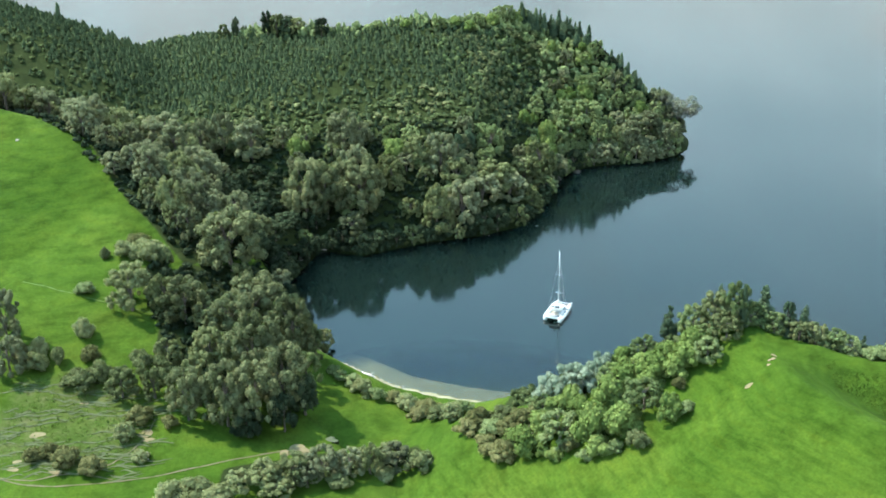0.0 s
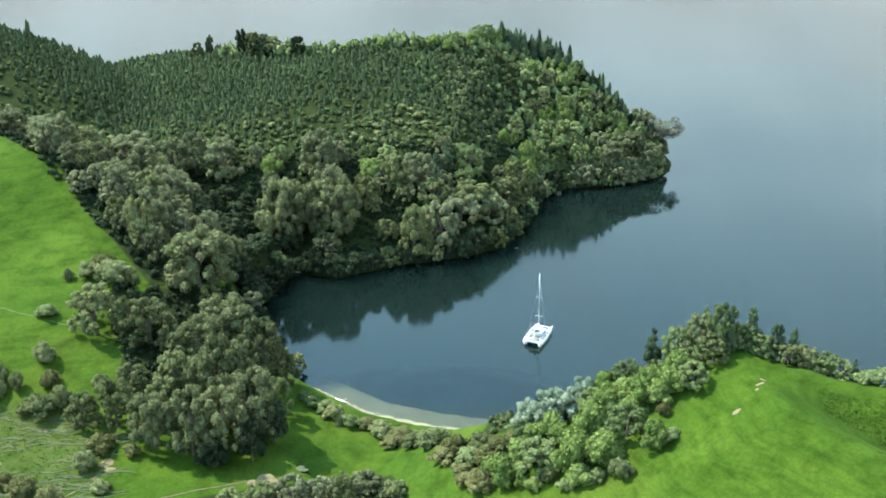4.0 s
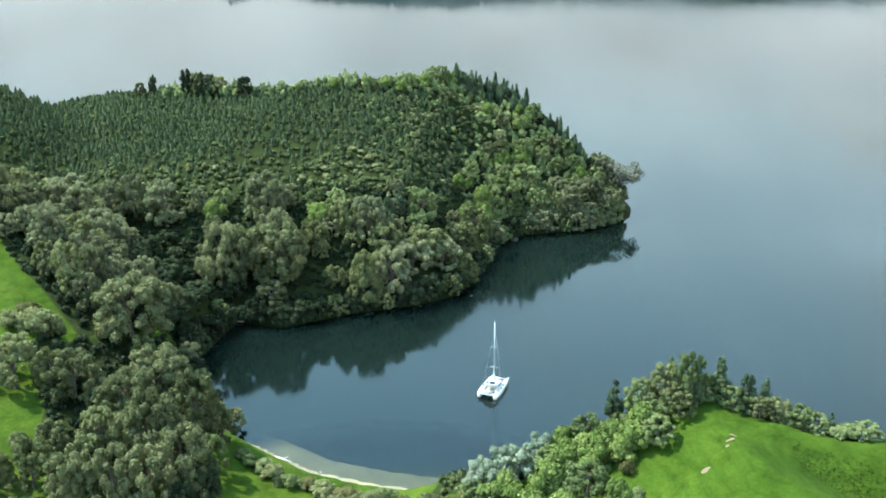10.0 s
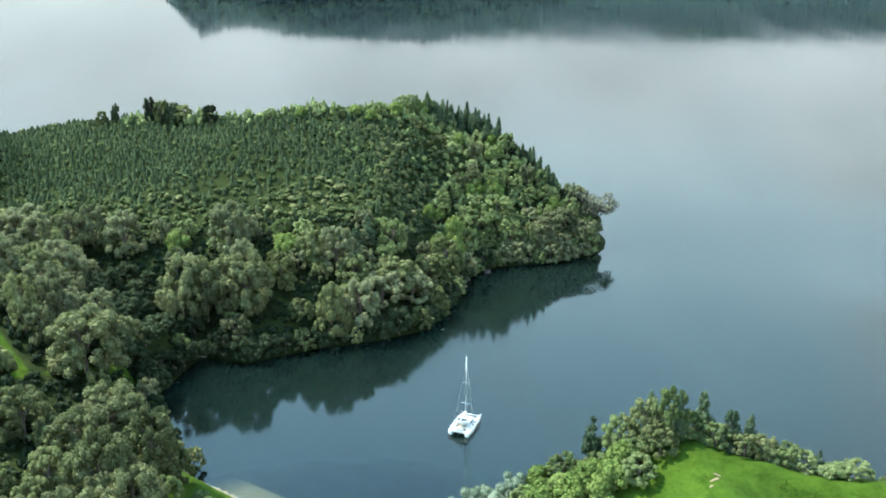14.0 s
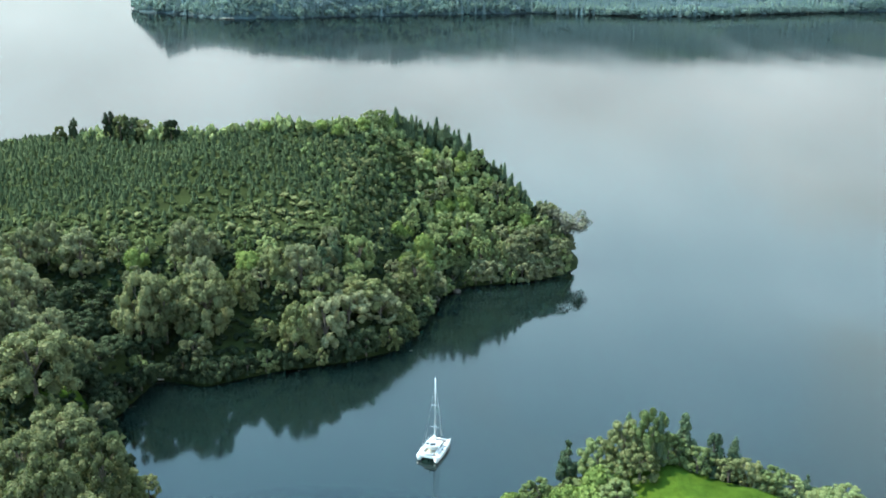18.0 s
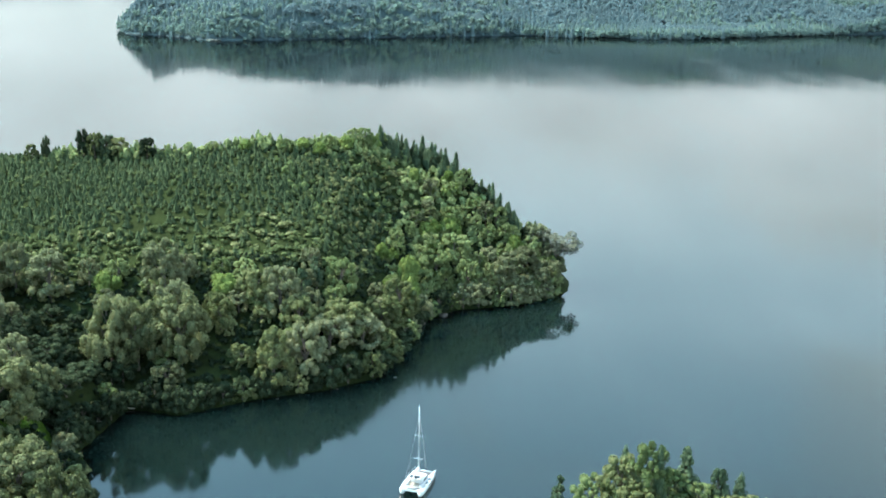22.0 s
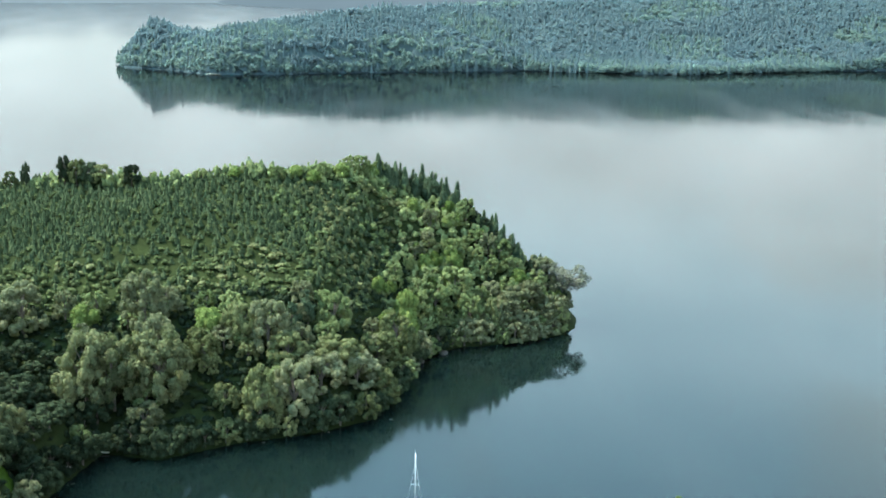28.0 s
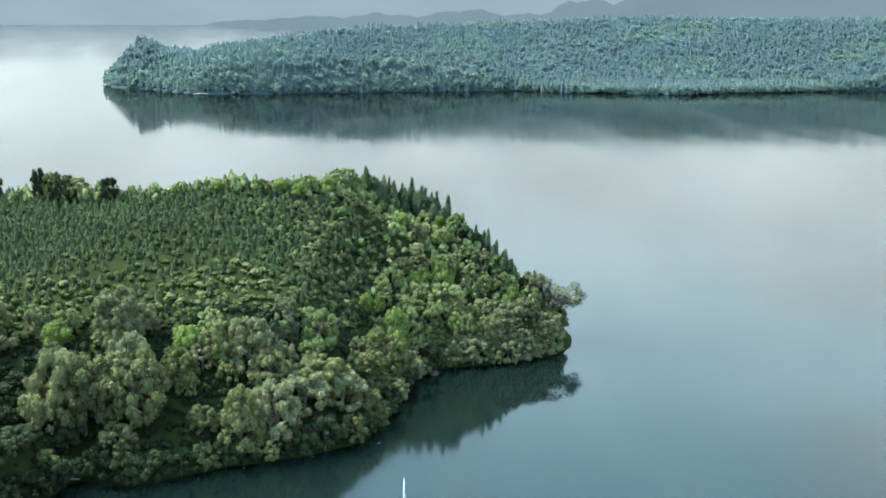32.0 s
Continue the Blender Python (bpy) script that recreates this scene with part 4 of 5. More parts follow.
for k, (kind, px, py, radius, height) in enumerate([
    ("bush", -95.4, 229.1, 3.2, 5.5), ("grey", -111.8, 225.7, 4.6, 14.0), ("grey", -108.1, 216.5, 4.5, 10.4), ("bush", -103.6, 222.8, 2.6, 5.8), ("bush", -103.2, 219.1, 3.1, 4.8),
    ("bush", -92.1, 214.7, 4.8, 4.7), ("bush", -87.9, 217.1, 2.9, 5.3), ("bush", -87.5, 257.1, 4.9, 7.0), ("bush", -93.8, 258.3, 3.3, 4.6), ("bush", -98.4, 256.5, 1.6, 3.5),
    ("bush", -83.4, 257.4, 2.3, 5.6), ("brown", -91.6, 262.0, 4.1, 4.4), ("shrub", -99.4, 242.9, 3.2, 3.1), ("brown", -92.2, 222.4, 2.7, 4.2), ("bush", -98.9, 221.2, 2.2, 4.8),
    ("brown", -107.3, 221.4, 3.0, 4.9), ("bush", -92.1, 248.3, 2.4, 3.4),
]):
    plant(kind, px, py, radius, height, "bushes on the meadow", rng=random.Random(0 + k))
for k, (kind, px, py, radius, height) in enumerate([
    ("brown", -87.1, 190.1, 3.4, 4.7), ("brown", -81.4, 189.1, 3.1, 4.0), ("bush", -77.7, 198.9, 3.2, 4.4), ("brown", -91.5, 193.5, 2.8, 3.3), ("brown", -94.5, 191.9, 2.5, 3.0),
    ("brown", -76.1, 205.1, 3.5, 3.9), ("bush", -72.9, 193.2, 2.3, 2.6), ("brown", -69.8, 203.9, 2.4, 3.0),
]):
    plant(kind, px, py, radius, height, "scrub on the worn bank", rng=random.Random(0 + k))
for k, (kind, px, py, radius, height) in enumerate([
    ("olive", -41.2, 189.4, 4.3, 6.4), ("grey", -35.6, 191.4, 4.2, 7.0), ("grey", -30.3, 192.7, 3.6, 6.4), ("olive", -26.5, 193.8, 3.7, 7.0), ("grey", -21.4, 196.8, 4.1, 6.5),
    ("bush", -16.6, 195.5, 3.5, 4.8), ("olive", -46.4, 187.0, 4.1, 5.8), ("olive", -51.2, 185.1, 3.6, 5.0), ("bush", -59.1, 183.4, 4.3, 4.7), ("bush", -64.2, 181.9, 3.9, 4.7),
    ("grey", -38.3, 188.6, 3.2, 5.0), ("bush", -32.1, 188.7, 3.0, 3.3), ("bush", -23.7, 194.1, 3.0, 3.7), ("olive", -23.2, 201.4, 3.0, 4.3), ("olive", -43.7, 184.3, 3.8, 4.1),
    ("bush", -55.4, 181.9, 3.8, 4.1),
]):
    plant(kind, px, py, radius, height, "hedge along the ditch", rng=random.Random(0 + k))
for k, (kind, px, py, radius, height) in enumerate([
    ("bush", -21.3, 222.8, 3.6, 4.0), ("brown", -16.1, 220.2, 3.3, 3.7), ("bush", -10.6, 211.5, 3.4, 4.4), ("brown", -4.4, 203.7, 3.3, 4.3), ("bush", 0.5, 200.8, 2.9, 3.6),
    ("bush", -32.0, 226.7, 2.9, 4.1), ("shrub", -37.3, 230.5, 2.5, 2.5), ("shrub", -28.6, 225.0, 2.9, 3.1), ("brown", -24.1, 225.0, 2.6, 3.1), ("brown", -18.4, 217.4, 2.8, 3.3),
    ("bush", -13.8, 214.9, 2.8, 3.6), ("brown", -6.7, 201.8, 3.3, 3.4), ("shrub", -2.0, 196.9, 3.2, 4.1), ("brown", 1.4, 194.5, 3.2, 4.1), ("brown", -3.0, 192.9, 3.2, 3.5),
    ("brown", -0.2, 188.7, 3.8, 3.5), ("shrub", -8.2, 213.2, 2.8, 3.0), ("brown", 3.7, 195.8, 3.2, 4.1), ("shrub", -34.2, 229.5, 2.7, 2.8), ("shrub", -39.2, 232.8, 1.9, 2.2),
]):
    plant(kind, px, py, radius, height, "scrub behind the beach", rng=random.Random(0 + k))
for k, (kind, px, py, radius, height) in enumerate([
    ("pale", 8.8, 199.7, 3.0, 6.4), ("pale", 11.6, 198.1, 3.2, 7.5), ("pale", 15.0, 197.3, 3.2, 7.2), ("pale", 18.7, 199.2, 3.0, 6.3), ("lime", 10.2, 194.6, 2.8, 4.3),
    ("brown", 7.2, 196.7, 2.4, 3.2), ("shrub", 6.2, 200.1, 1.9, 2.4), ("pale", 15.7, 196.1, 3.4, 6.6), ("pale", 19.9, 199.8, 2.8, 5.6), ("lime", 24.2, 200.4, 3.4, 5.0),
    ("fresh", 27.9, 199.8, 3.0, 4.6), ("lime", 4.6, 187.6, 4.2, 6.7), ("fresh", 11.0, 185.1, 4.5, 7.9), ("lime", 17.0, 181.6, 4.3, 9.7), ("lime", 21.8, 179.4, 4.0, 7.6),
    ("lime", 20.4, 186.9, 4.4, 8.7), ("fresh", 26.0, 182.4, 4.0, 6.4), ("lime", 23.7, 190.1, 4.1, 6.4), ("lime", 28.6, 188.6, 4.1, 5.9), ("lime", 33.6, 188.1, 3.8, 5.8),
]):
    plant(kind, px, py, radius, height, "bushes along the grass hill", rng=random.Random(0 + k))
for k, (kind, px, py, radius, height) in enumerate([
    ("fresh", 37.4, 186.4, 3.0, 5.2), ("lime", 35.7, 190.5, 3.6, 5.7), ("lime", 29.9, 177.9, 2.9, 6.5), ("bush", 24.3, 174.5, 2.3, 4.2), ("lime", 15.3, 188.8, 3.4, 6.6),
    ("lime", 7.9, 190.2, 3.5, 6.2), ("brown", 1.4, 188.6, 3.0, 4.5), ("lime", 17.7, 177.7, 2.8, 4.7), ("lime", 13.5, 194.2, 3.0, 5.6), ("fresh", 22.4, 187.1, 3.4, 6.0),
    ("shrub", 32.9, 177.9, 2.1, 2.3), ("lime", 27.4, 186.2, 2.9, 4.7), ("fresh", 20.8, 192.9, 3.0, 5.6), ("lime", 26.5, 192.3, 2.9, 4.4), ("lime", 31.9, 186.6, 2.9, 4.3),
    ("fresh", 8.1, 196.0, 2.5, 4.6), ("lime", 30.9, 191.1, 2.9, 4.8), ("brown", 12.9, 182.4, 1.9, 3.3), ("lime", 24.0, 181.5, 1.9, 3.0), ("lime", 7.8, 184.8, 2.0, 3.3),
]):
    plant(kind, px, py, radius, height, "bushes along the grass hill", rng=random.Random(20 + k))
for k, (kind, px, py, radius, height) in enumerate([
    ("lime", 12.7, 188.5, 2.2, 3.5), ("brown", 18.4, 187.3, 1.8, 3.1), ("lime", 23.7, 178.7, 2.1, 3.2), ("lime", 28.2, 184.3, 1.7, 2.8), ("shrub", 20.6, 176.2, 1.9, 2.5),
    ("shrub", 15.3, 178.1, 1.9, 2.6), ("lime", 26.4, 185.8, 1.9, 3.0), ("brown", 32.1, 183.5, 1.6, 2.6), ("lime", 9.8, 182.5, 2.1, 2.8), ("bush", 19.6, 183.4, 2.1, 3.2),
]):
    plant(kind, px, py, radius, height, "bushes along the grass hill", rng=random.Random(40 + k))
for k, (kind, px, py, radius, height) in enumerate([
    ("grey", -49.4, 342.6, 5.9, 17.0), ("olive", -56.4, 330.7, 5.6, 11.2), ("grey", -45.4, 330.8, 5.6, 15.5), ("grand", -58.7, 320.2, 7.8, 20.5), ("grand", -52.7, 320.8, 7.4, 19.5),
    ("grand", -42.5, 321.9, 7.6, 19.5), ("olive", -33.8, 332.0, 4.3, 10.3), ("lime", -33.9, 341.9, 4.7, 8.2), ("olive", -25.6, 338.9, 5.6, 11.9), ("grey", -19.1, 337.6, 6.4, 14.5),
    ("cone", -13.8, 343.8, 4.0, 10.5), ("cone", -10.5, 349.3, 2.9, 8.7), ("olive", -14.1, 333.2, 5.5, 10.3), ("fresh", -4.1, 353.4, 4.7, 12.6), ("olive", -2.4, 339.8, 6.7, 10.8),
    ("grey", -6.3, 332.7, 6.4, 10.7), ("olive", -19.6, 320.9, 5.7, 17.0), ("grey", -12.0, 325.4, 6.3, 14.7), ("grey", 2.1, 339.5, 6.2, 10.0), ("olive", 7.1, 353.7, 6.6, 10.6),
]):
    plant(kind, px, py, radius, height, "great trees of the headland", rng=random.Random(0 + k))
for k, (kind, px, py, radius, height) in enumerate([
    ("olive", 12.1, 364.8, 6.2, 13.2), ("lime", 15.1, 381.6, 4.2, 11.7),
]):
    plant(kind, px, py, radius, height, "great trees of the headland", rng=random.Random(20 + k))
for k, (kind, px, py, radius, height) in enumerate([
    ("fresh", 23.9, 390.8, 6.2, 10.0), ("fresh", 33.8, 391.4, 4.6, 11.0), ("fresh", 29.8, 397.5, 6.5, 10.5), ("fresh", 22.2, 398.0, 4.0, 6.5), ("grey", 48.0, 395.9, 6.6, 11.0),
    ("grey", 52.3, 401.4, 5.3, 8.5), ("grey", 56.9, 413.6, 5.3, 8.5), ("grey", 59.6, 400.8, 4.5, 8.0), ("olive", 41.3, 392.4, 3.6, 10.8), ("lime", 28.5, 415.3, 2.5, 4.1),
    ("lime", 34.9, 422.4, 2.5, 4.1), ("lime", 22.6, 415.8, 2.5, 4.1), ("fresh", 32.3, 411.4, 2.7, 4.3), ("olive", 22.4, 406.9, 2.8, 4.5), ("lime", 38.4, 415.1, 2.5, 4.1),
    ("fresh", 44.2, 411.9, 4.0, 6.5), ("fresh", 18.0, 385.4, 5.1, 9.1),
]):
    plant(kind, px, py, radius, height, "great trees of the point", rng=random.Random(0 + k))
for k, (kind, px, py, radius, height) in enumerate([
    ("grey", -109.5, 352.1, 7.3, 13.1), ("olive", -96.8, 333.1, 5.6, 11.1), ("grey", -97.0, 348.4, 6.0, 12.8), ("grey", -89.3, 347.9, 5.0, 15.2), ("grey", -79.9, 345.4, 6.2, 14.2),
    ("grey", -108.3, 336.0, 5.8, 10.5), ("olive", -89.9, 297.6, 5.1, 11.0), ("grey", -91.4, 319.8, 5.5, 11.8), ("olive", -87.0, 278.3, 4.1, 14.0), ("grey", -81.9, 283.3, 4.1, 12.5),
    ("dark", -82.4, 318.2, 3.7, 7.9), ("lime", -65.2, 345.6, 4.1, 8.0), ("grey", -97.2, 295.0, 4.9, 10.6), ("grey", -87.4, 319.7, 4.4, 11.4), ("shrub", -58.3, 309.1, 2.9, 4.8),
    ("shrub", -49.4, 313.3, 2.9, 5.5), ("shrub", -42.4, 311.6, 2.6, 4.4),
]):
    plant(kind, px, py, radius, height, "great trees of the gully", rng=random.Random(0 + k))
for k, (kind, px, py, radius, height) in enumerate([
    ("cone", 33.3, 205.8, 2.6, 8.4), ("fresh", 36.1, 195.6, 3.2, 7.3), ("olive", 39.7, 194.1, 3.8, 9.0), ("fresh", 43.4, 193.1, 3.4, 9.7), ("cone", 48.8, 194.7, 2.6, 9.1),
    ("pine", 44.4, 192.1, 1.8, 8.7), ("cone", 52.7, 192.0, 2.8, 8.4), ("pine", 55.8, 192.2, 2.1, 7.6), ("olive", 57.7, 190.9, 2.8, 5.0), ("fresh", 61.4, 190.0, 2.8, 4.3),
    ("fresh", 63.8, 188.7, 2.6, 3.7), ("cone", 65.6, 187.9, 1.5, 4.6), ("shrub", 67.7, 185.8, 2.8, 3.0), ("fresh", 46.3, 193.9, 3.1, 4.8), ("olive", 41.4, 190.3, 3.1, 5.4),
    ("fresh", 50.3, 191.7, 2.6, 4.3), ("fresh", 37.4, 190.8, 2.8, 4.4), ("olive", 54.4, 189.6, 2.4, 4.3), ("shrub", 59.6, 189.9, 2.1, 3.2), ("fresh", 70.2, 184.8, 2.8, 3.2),
]):
    plant(kind, px, py, radius, height, "trees on top of the grass hill", rng=random.Random(0 + k))
for k, (kind, px, py, radius, height) in enumerate([
    ("pine", 43.0, 206.6, 1.9, 8.2), ("shrub", 66.4, 186.8, 2.3, 2.6),
]):
    plant(kind, px, py, radius, height, "trees on top of the grass hill", rng=random.Random(20 + k))


# ---- the moored catamaran ----
GEL = plain("gelcoat_white", (0.64, 0.64, 0.62), 0.22, 0, 0.04, 2)
DECK = plain("deck_nonskid", (0.34, 0.34, 0.33), 0.7, 0, 0.06, 8)
TINT = plain("tinted_window", (0.015, 0.018, 0.022), 0.08, 0, 0.2, 3)
ALLOY = plain("anodised_alloy", (0.78, 0.79, 0.80), 0.32, 0.6, 0.05, 5)
STEEL = plain("stainless_wire", (0.55, 0.56, 0.58), 0.3, 0.9, 0.05, 5)
CANVAS = plain("canvas_cover", (0.34, 0.35, 0.36), 0.9, 0, 0.15, 6)
NET = plain("trampoline_net", (0.06, 0.06, 0.065), 0.95, 0, 0.3, 9)
ANTIFOUL = plain("antifouling", (0.03, 0.04, 0.07), 0.8, 0, 0.3, 4)
TEAK = plain("teak", (0.24, 0.21, 0.17), 0.75, 0, 0.25, 9)
RUBBER = plain("grey_dinghy_fabric", (0.32, 0.33, 0.34), 0.6, 0, 0.12, 5)


def bm_mesh(name, bm, mat, smooth=False, bevel=0.0):
    if bevel:
        bmesh.ops.bevel(bm, geom=list(bm.edges), offset=bevel, segments=2, affect="EDGES", clamp_overlap=True)
    bmesh.ops.recalc_face_normals(bm, faces=list(bm.faces))
    me = bpy.data.meshes.new(name)
    bm.to_mesh(me)
    bm.free()
    for mt in mat if isinstance(mat, (list, tuple)) else [mat]:
        me.materials.append(mt)
    if smooth:
        me.polygons.foreach_set("use_smooth", np.ones(len(me.polygons), bool))
    return me


def block(x0, x1, y0, y1, z0, z1, top=1.0, lean=0.0):
    """A block whose top may be smaller than its foot and lean along x."""
    bm = bmesh.new()
    mx, my = (x0 + x1) / 2, (y0 + y1) / 2
    ring = []
    for z, s, d in ((z0, 1, 0), (z1, top, lean)):
        ring.append([bm.verts.new((mx + (x - mx) * s + d, my + (y - my) * s, z)) for x, y in ((x0, y0), (x1, y0), (x1, y1), (x0, y1))])
    bm.faces.new(ring[0][::-1])
    bm.faces.new(ring[1])
    for k in range(4):
        bm.faces.new((ring[0][k], ring[0][(k + 1) % 4], ring[1][(k + 1) % 4], ring[1][k]))
    return bm


def rod(points, radius, sides=6, taper=1.0):
    """A tube along a line of points."""
    bm, rings = bmesh.new(), []
    pts = [Vector(p) for p in points]
    for k, p in enumerate(pts):
        d = (pts[min(k + 1, len(pts) - 1)] - pts[max(k - 1, 0)]).normalized()
        a = d.cross(Vector((0, 0, 1)) if abs(d.z) < 0.9 else Vector((1, 0, 0))).normalized()
        b = d.cross(a)
        r = radius * (1 + (taper - 1) * k / (len(pts) - 1))
        rings.append([bm.verts.new(p + a * r * math.cos(q) + b * r * math.sin(q)) for q in (2 * math.pi * s / sides for s in range(sides))])
    for u, v in zip(rings, rings[1:]):
        for s in range(sides):
            bm.faces.new((u[s], u[(s + 1) % sides], v[(s + 1) % sides], v[s]))
    bm.faces.new(rings[0][::-1])
    bm.faces.new(rings[-1])
    return bm


LONG, HALF = 10.6, 2.15


def hull_mesh():
    """One slim hull: fine bow forward (+x), flat stern."""
    bm, rows = bmesh.new(), []
    for k in range(15):
        u = k / 14
        x = -LONG / 2 + LONG * u
        w = 0.62 * (1 - max(0, (u - 0.35) / 0.65) ** 2.2) * (0.80 + 0.2 * min(1, u / 0.2)) + 0.03
        sheer = 1.12 + 0.28 * u
        keel = -0.45 * math.sin(math.pi * min(1, 0.12 + 0.86 * u)) - 0.05
        rows.append([bm.verts.new((x + (0.25 if j in (0, 6) and u == 1 else 0), w * q, sheer + (keel - sheer) * r))
                     for j, (q, r) in enumerate(((-1, 0), (-1.0, 0.45), (-0.72, 0.85), (0, 1), (0.72, 0.85), (1.0, 0.45), (1, 0)))])
    for a, b in zip(rows, rows[1:]):
        for j in range(6):
            bm.faces.new((a[j], a[j + 1], b[j + 1], b[j]))
        bm.faces.new((a[6], a[0], b[0], b[6]))
    bm.faces.new(rows[0])
    bm.faces.new(rows[-1][::-1])
    me = bm_mesh("hull", bm, [GEL, ANTIFOUL], True)
    me.polygons.foreach_set("material_index", np.array([1 if f.center.z < 0.02 else 0 for f in me.polygons], np.int32))
    return me


boat = thing("catamaran", (14.9, 272.6, 0), "white sailing catamaran moored with bare mast and furled sail", "sailing boat", turn=math.atan2(0.93, 0.37), size=(0.93, 0.93, 1))
hull = hull_mesh()
for side in (-1, 1):
    h = part("hull", hull, boat)
    h.location = (0, side * HALF, 0)
    part("hull_window", bm_mesh("hull_window", block(-1.2, 1.6, side * 0.60, side * 0.655, 0.72, 0.92, 0.94), TINT), h)
    for hx in (2.4, 3.6):
        part("deck_hatch", bm_mesh("deck_hatch", block(hx, hx + 0.5, -0.24, 0.24, 1.30, 1.37, 0.9), TINT, bevel=0.02), h)
part("bridge_deck", bm_mesh("bridge_deck", block(-5.0, 2.6, -HALF - 0.45, HALF + 0.45, 0.62, 1.22, 0.98), DECK, bevel=0.06), boat)
part("stern_beam", bm_mesh("stern_beam", block(-5.32, -4.6, -HALF - 0.52, HALF + 0.52, 0.85, 1.32, 0.99), GEL, bevel=0.05), boat)
part("cockpit_floor", bm_mesh("cockpit_floor", block(-3.7, -1.7, -1.3, 1.3, 1.225, 1.25), TEAK), boat)
for side in (-1, 1):
    part("cockpit_bench", bm_mesh("cockpit_bench", block(-3.7, -1.7, side * 1.35, side * 1.95, 1.22, 1.66, 0.94), GEL, bevel=0.05), boat)
    part("cushion", bm_mesh("cushion", block(-3.6, -1.8, side * 1.40, side * 1.90, 1.665, 1.76, 0.95), RUBBER, bevel=0.03), boat)
house = part("cabin_house", bm_mesh("cabin_house", block(-1.75, 2.0, -1.75, 1.75, 1.2, 2.15, 0.84, -0.2), GEL, bevel=0.12), boat)
for side in (-1, 1):
    part("side_window", bm_mesh("side_window", block(-1.2, 1.3, side * 1.60, side * 1.70, 1.55, 1.95, 0.96), TINT), house)
for k in (-1, 0, 1):
    part("front_window", bm_mesh("front_window", block(1.66, 1.83, k * 0.92 - 0.42, k * 0.92 + 0.42, 1.5, 1.95, 0.96, -0.1), TINT), house)
part("roof_hatch", bm_mesh("roof_hatch", block(0.2, 0.75, -0.28, 0.28, 2.14, 2.21, 0.92), TINT, bevel=0.02), house)
bimini = part("bimini_top", bm_mesh("bimini_top", block(-3.6, -1.75, -1.55, 1.55, 2.95, 3.06, 0.93), CANVAS, bevel=0.04), boat)
for bx, by in ((-3.45, -1.4), (-3.45, 1.4), (-1.9, -1.4), (-1.9, 1.4)):
    part("bimini_post", bm_mesh("bimini_post", rod([(bx, by, 1.2), (bx, by, 2.97)], 0.025), STEEL), bimini)
mast = part("mast", bm_mesh("mast", rod([(0.15, 0.1, 2.05), (0.12, 0.1, 10), (0.05, 0.1, 17.7)], 0.11, 8, 0.75), ALLOY, True), boat)
for z, w in ((6.0, 1.0), (11.2, 0.8)):
    part("spreader", bm_mesh("spreader", rod([(-0.05, 0.1 - w, z + 0.06), (0.15, 0.1, z), (-0.05, 0.1 + w, z + 0.06)], 0.055), ALLOY), mast)
part("masthead_aerial", bm_mesh("masthead_aerial", rod([(0.05, 0.15, 17.7), (0.05, 0.15, 18.3)], 0.02), STEEL), mast)
part("boom", bm_mesh("boom", rod([(0.4, 0, 3.25), (-3.9, 0, 3.4)], 0.09, 8), ALLOY, True), boat)
part("furled_sail", bm_mesh("furled_sail", rod([(0.3, 0, 3.62), (-0.6, 0, 3.66), (-2.4, 0, 3.62), (-3.8, 0, 3.55)], 0.24, 9, 0.6), CANVAS, True), boat)
part("furled_jib", bm_mesh("furled_jib", rod([(4.75, 0, 1.55), (2.8, 0, 9.2), (0.3, 0.1, 15.6)], 0.075, 6, 0.5), CANVAS, True), boat)
part("backstay", bm_mesh("backstay", rod([(-4.2, HALF, 1.1), (0.0, 0.1, 15.8)], 0.016, 4), STEEL), boat)
part("backstay", bm_mesh("backstay", rod([(-4.2, -HALF, 1.1), (0.0, 0.1, 15.8)], 0.016, 4), STEEL), boat)
for side in (-1, 1):
    part("shroud", bm_mesh("shroud", rod([(-0.2, side * (HALF + 0.45), 1.25), (-0.02, 0.1 + side * 0.8, 11.26), (0.08, 0.1, 15.6)], 0.016, 4), STEEL), boat)
    for k in range(7):
        bx = -4.2 + 1.45 * k
        part("stanchion", bm_mesh("stanchion", rod([(bx, side * (HALF + 0.50), 1.1), (bx, side * (HALF + 0.50), 1.85)], 0.016, 5), STEEL), boat)
    part("guard_wire", bm_mesh("guard_wire", rod([(-4.2, side * (HALF + 0.50), 1.82), (4.5, side * (HALF + 0.42), 1.95)], 0.010, 4), STEEL), boat)
    part("trampoline", bm_mesh("trampoline", block(2.1, 4.5, side * 0.06, side * 1.75, 1.12, 1.15), NET), boat)
    part("rudder", bm_mesh("rudder", block(-5.15, -4.75, side * HALF - 0.04, side * HALF + 0.04, -0.9, 0.35, 0.8), ANTIFOUL), boat)
    part("davit", bm_mesh("davit", rod([(-4.0, side * 1.2, 1.2), (-4.25, side * 1.2, 1.9), (-5.0, side * 1.2, 1.95)], 0.04), STEEL), boat)
for bx, by, wx, wy in ((-4.4, -1.3, 0.35, 0.5), (-4.4, 0.0, 0.3, 0.4), (-4.4, 1.3, 0.35, 0.5), (-0.9, -2.35, 0.5, 0.22), (-0.9, 2.35, 0.5, 0.22), (0.9, -2.35, 0.5, 0.22)):
    part("locker_hatch", bm_mesh("locker_hatch", block(bx - wx, bx + wx, by - wy, by + wy, 1.2, 1.40, 0.9), TINT, bevel=0.02), boat)
part("solar_panel", bm_mesh("solar_panel", block(-3.3, -2.1, -1.2, 1.2, 3.065, 3.10), TINT), boat)
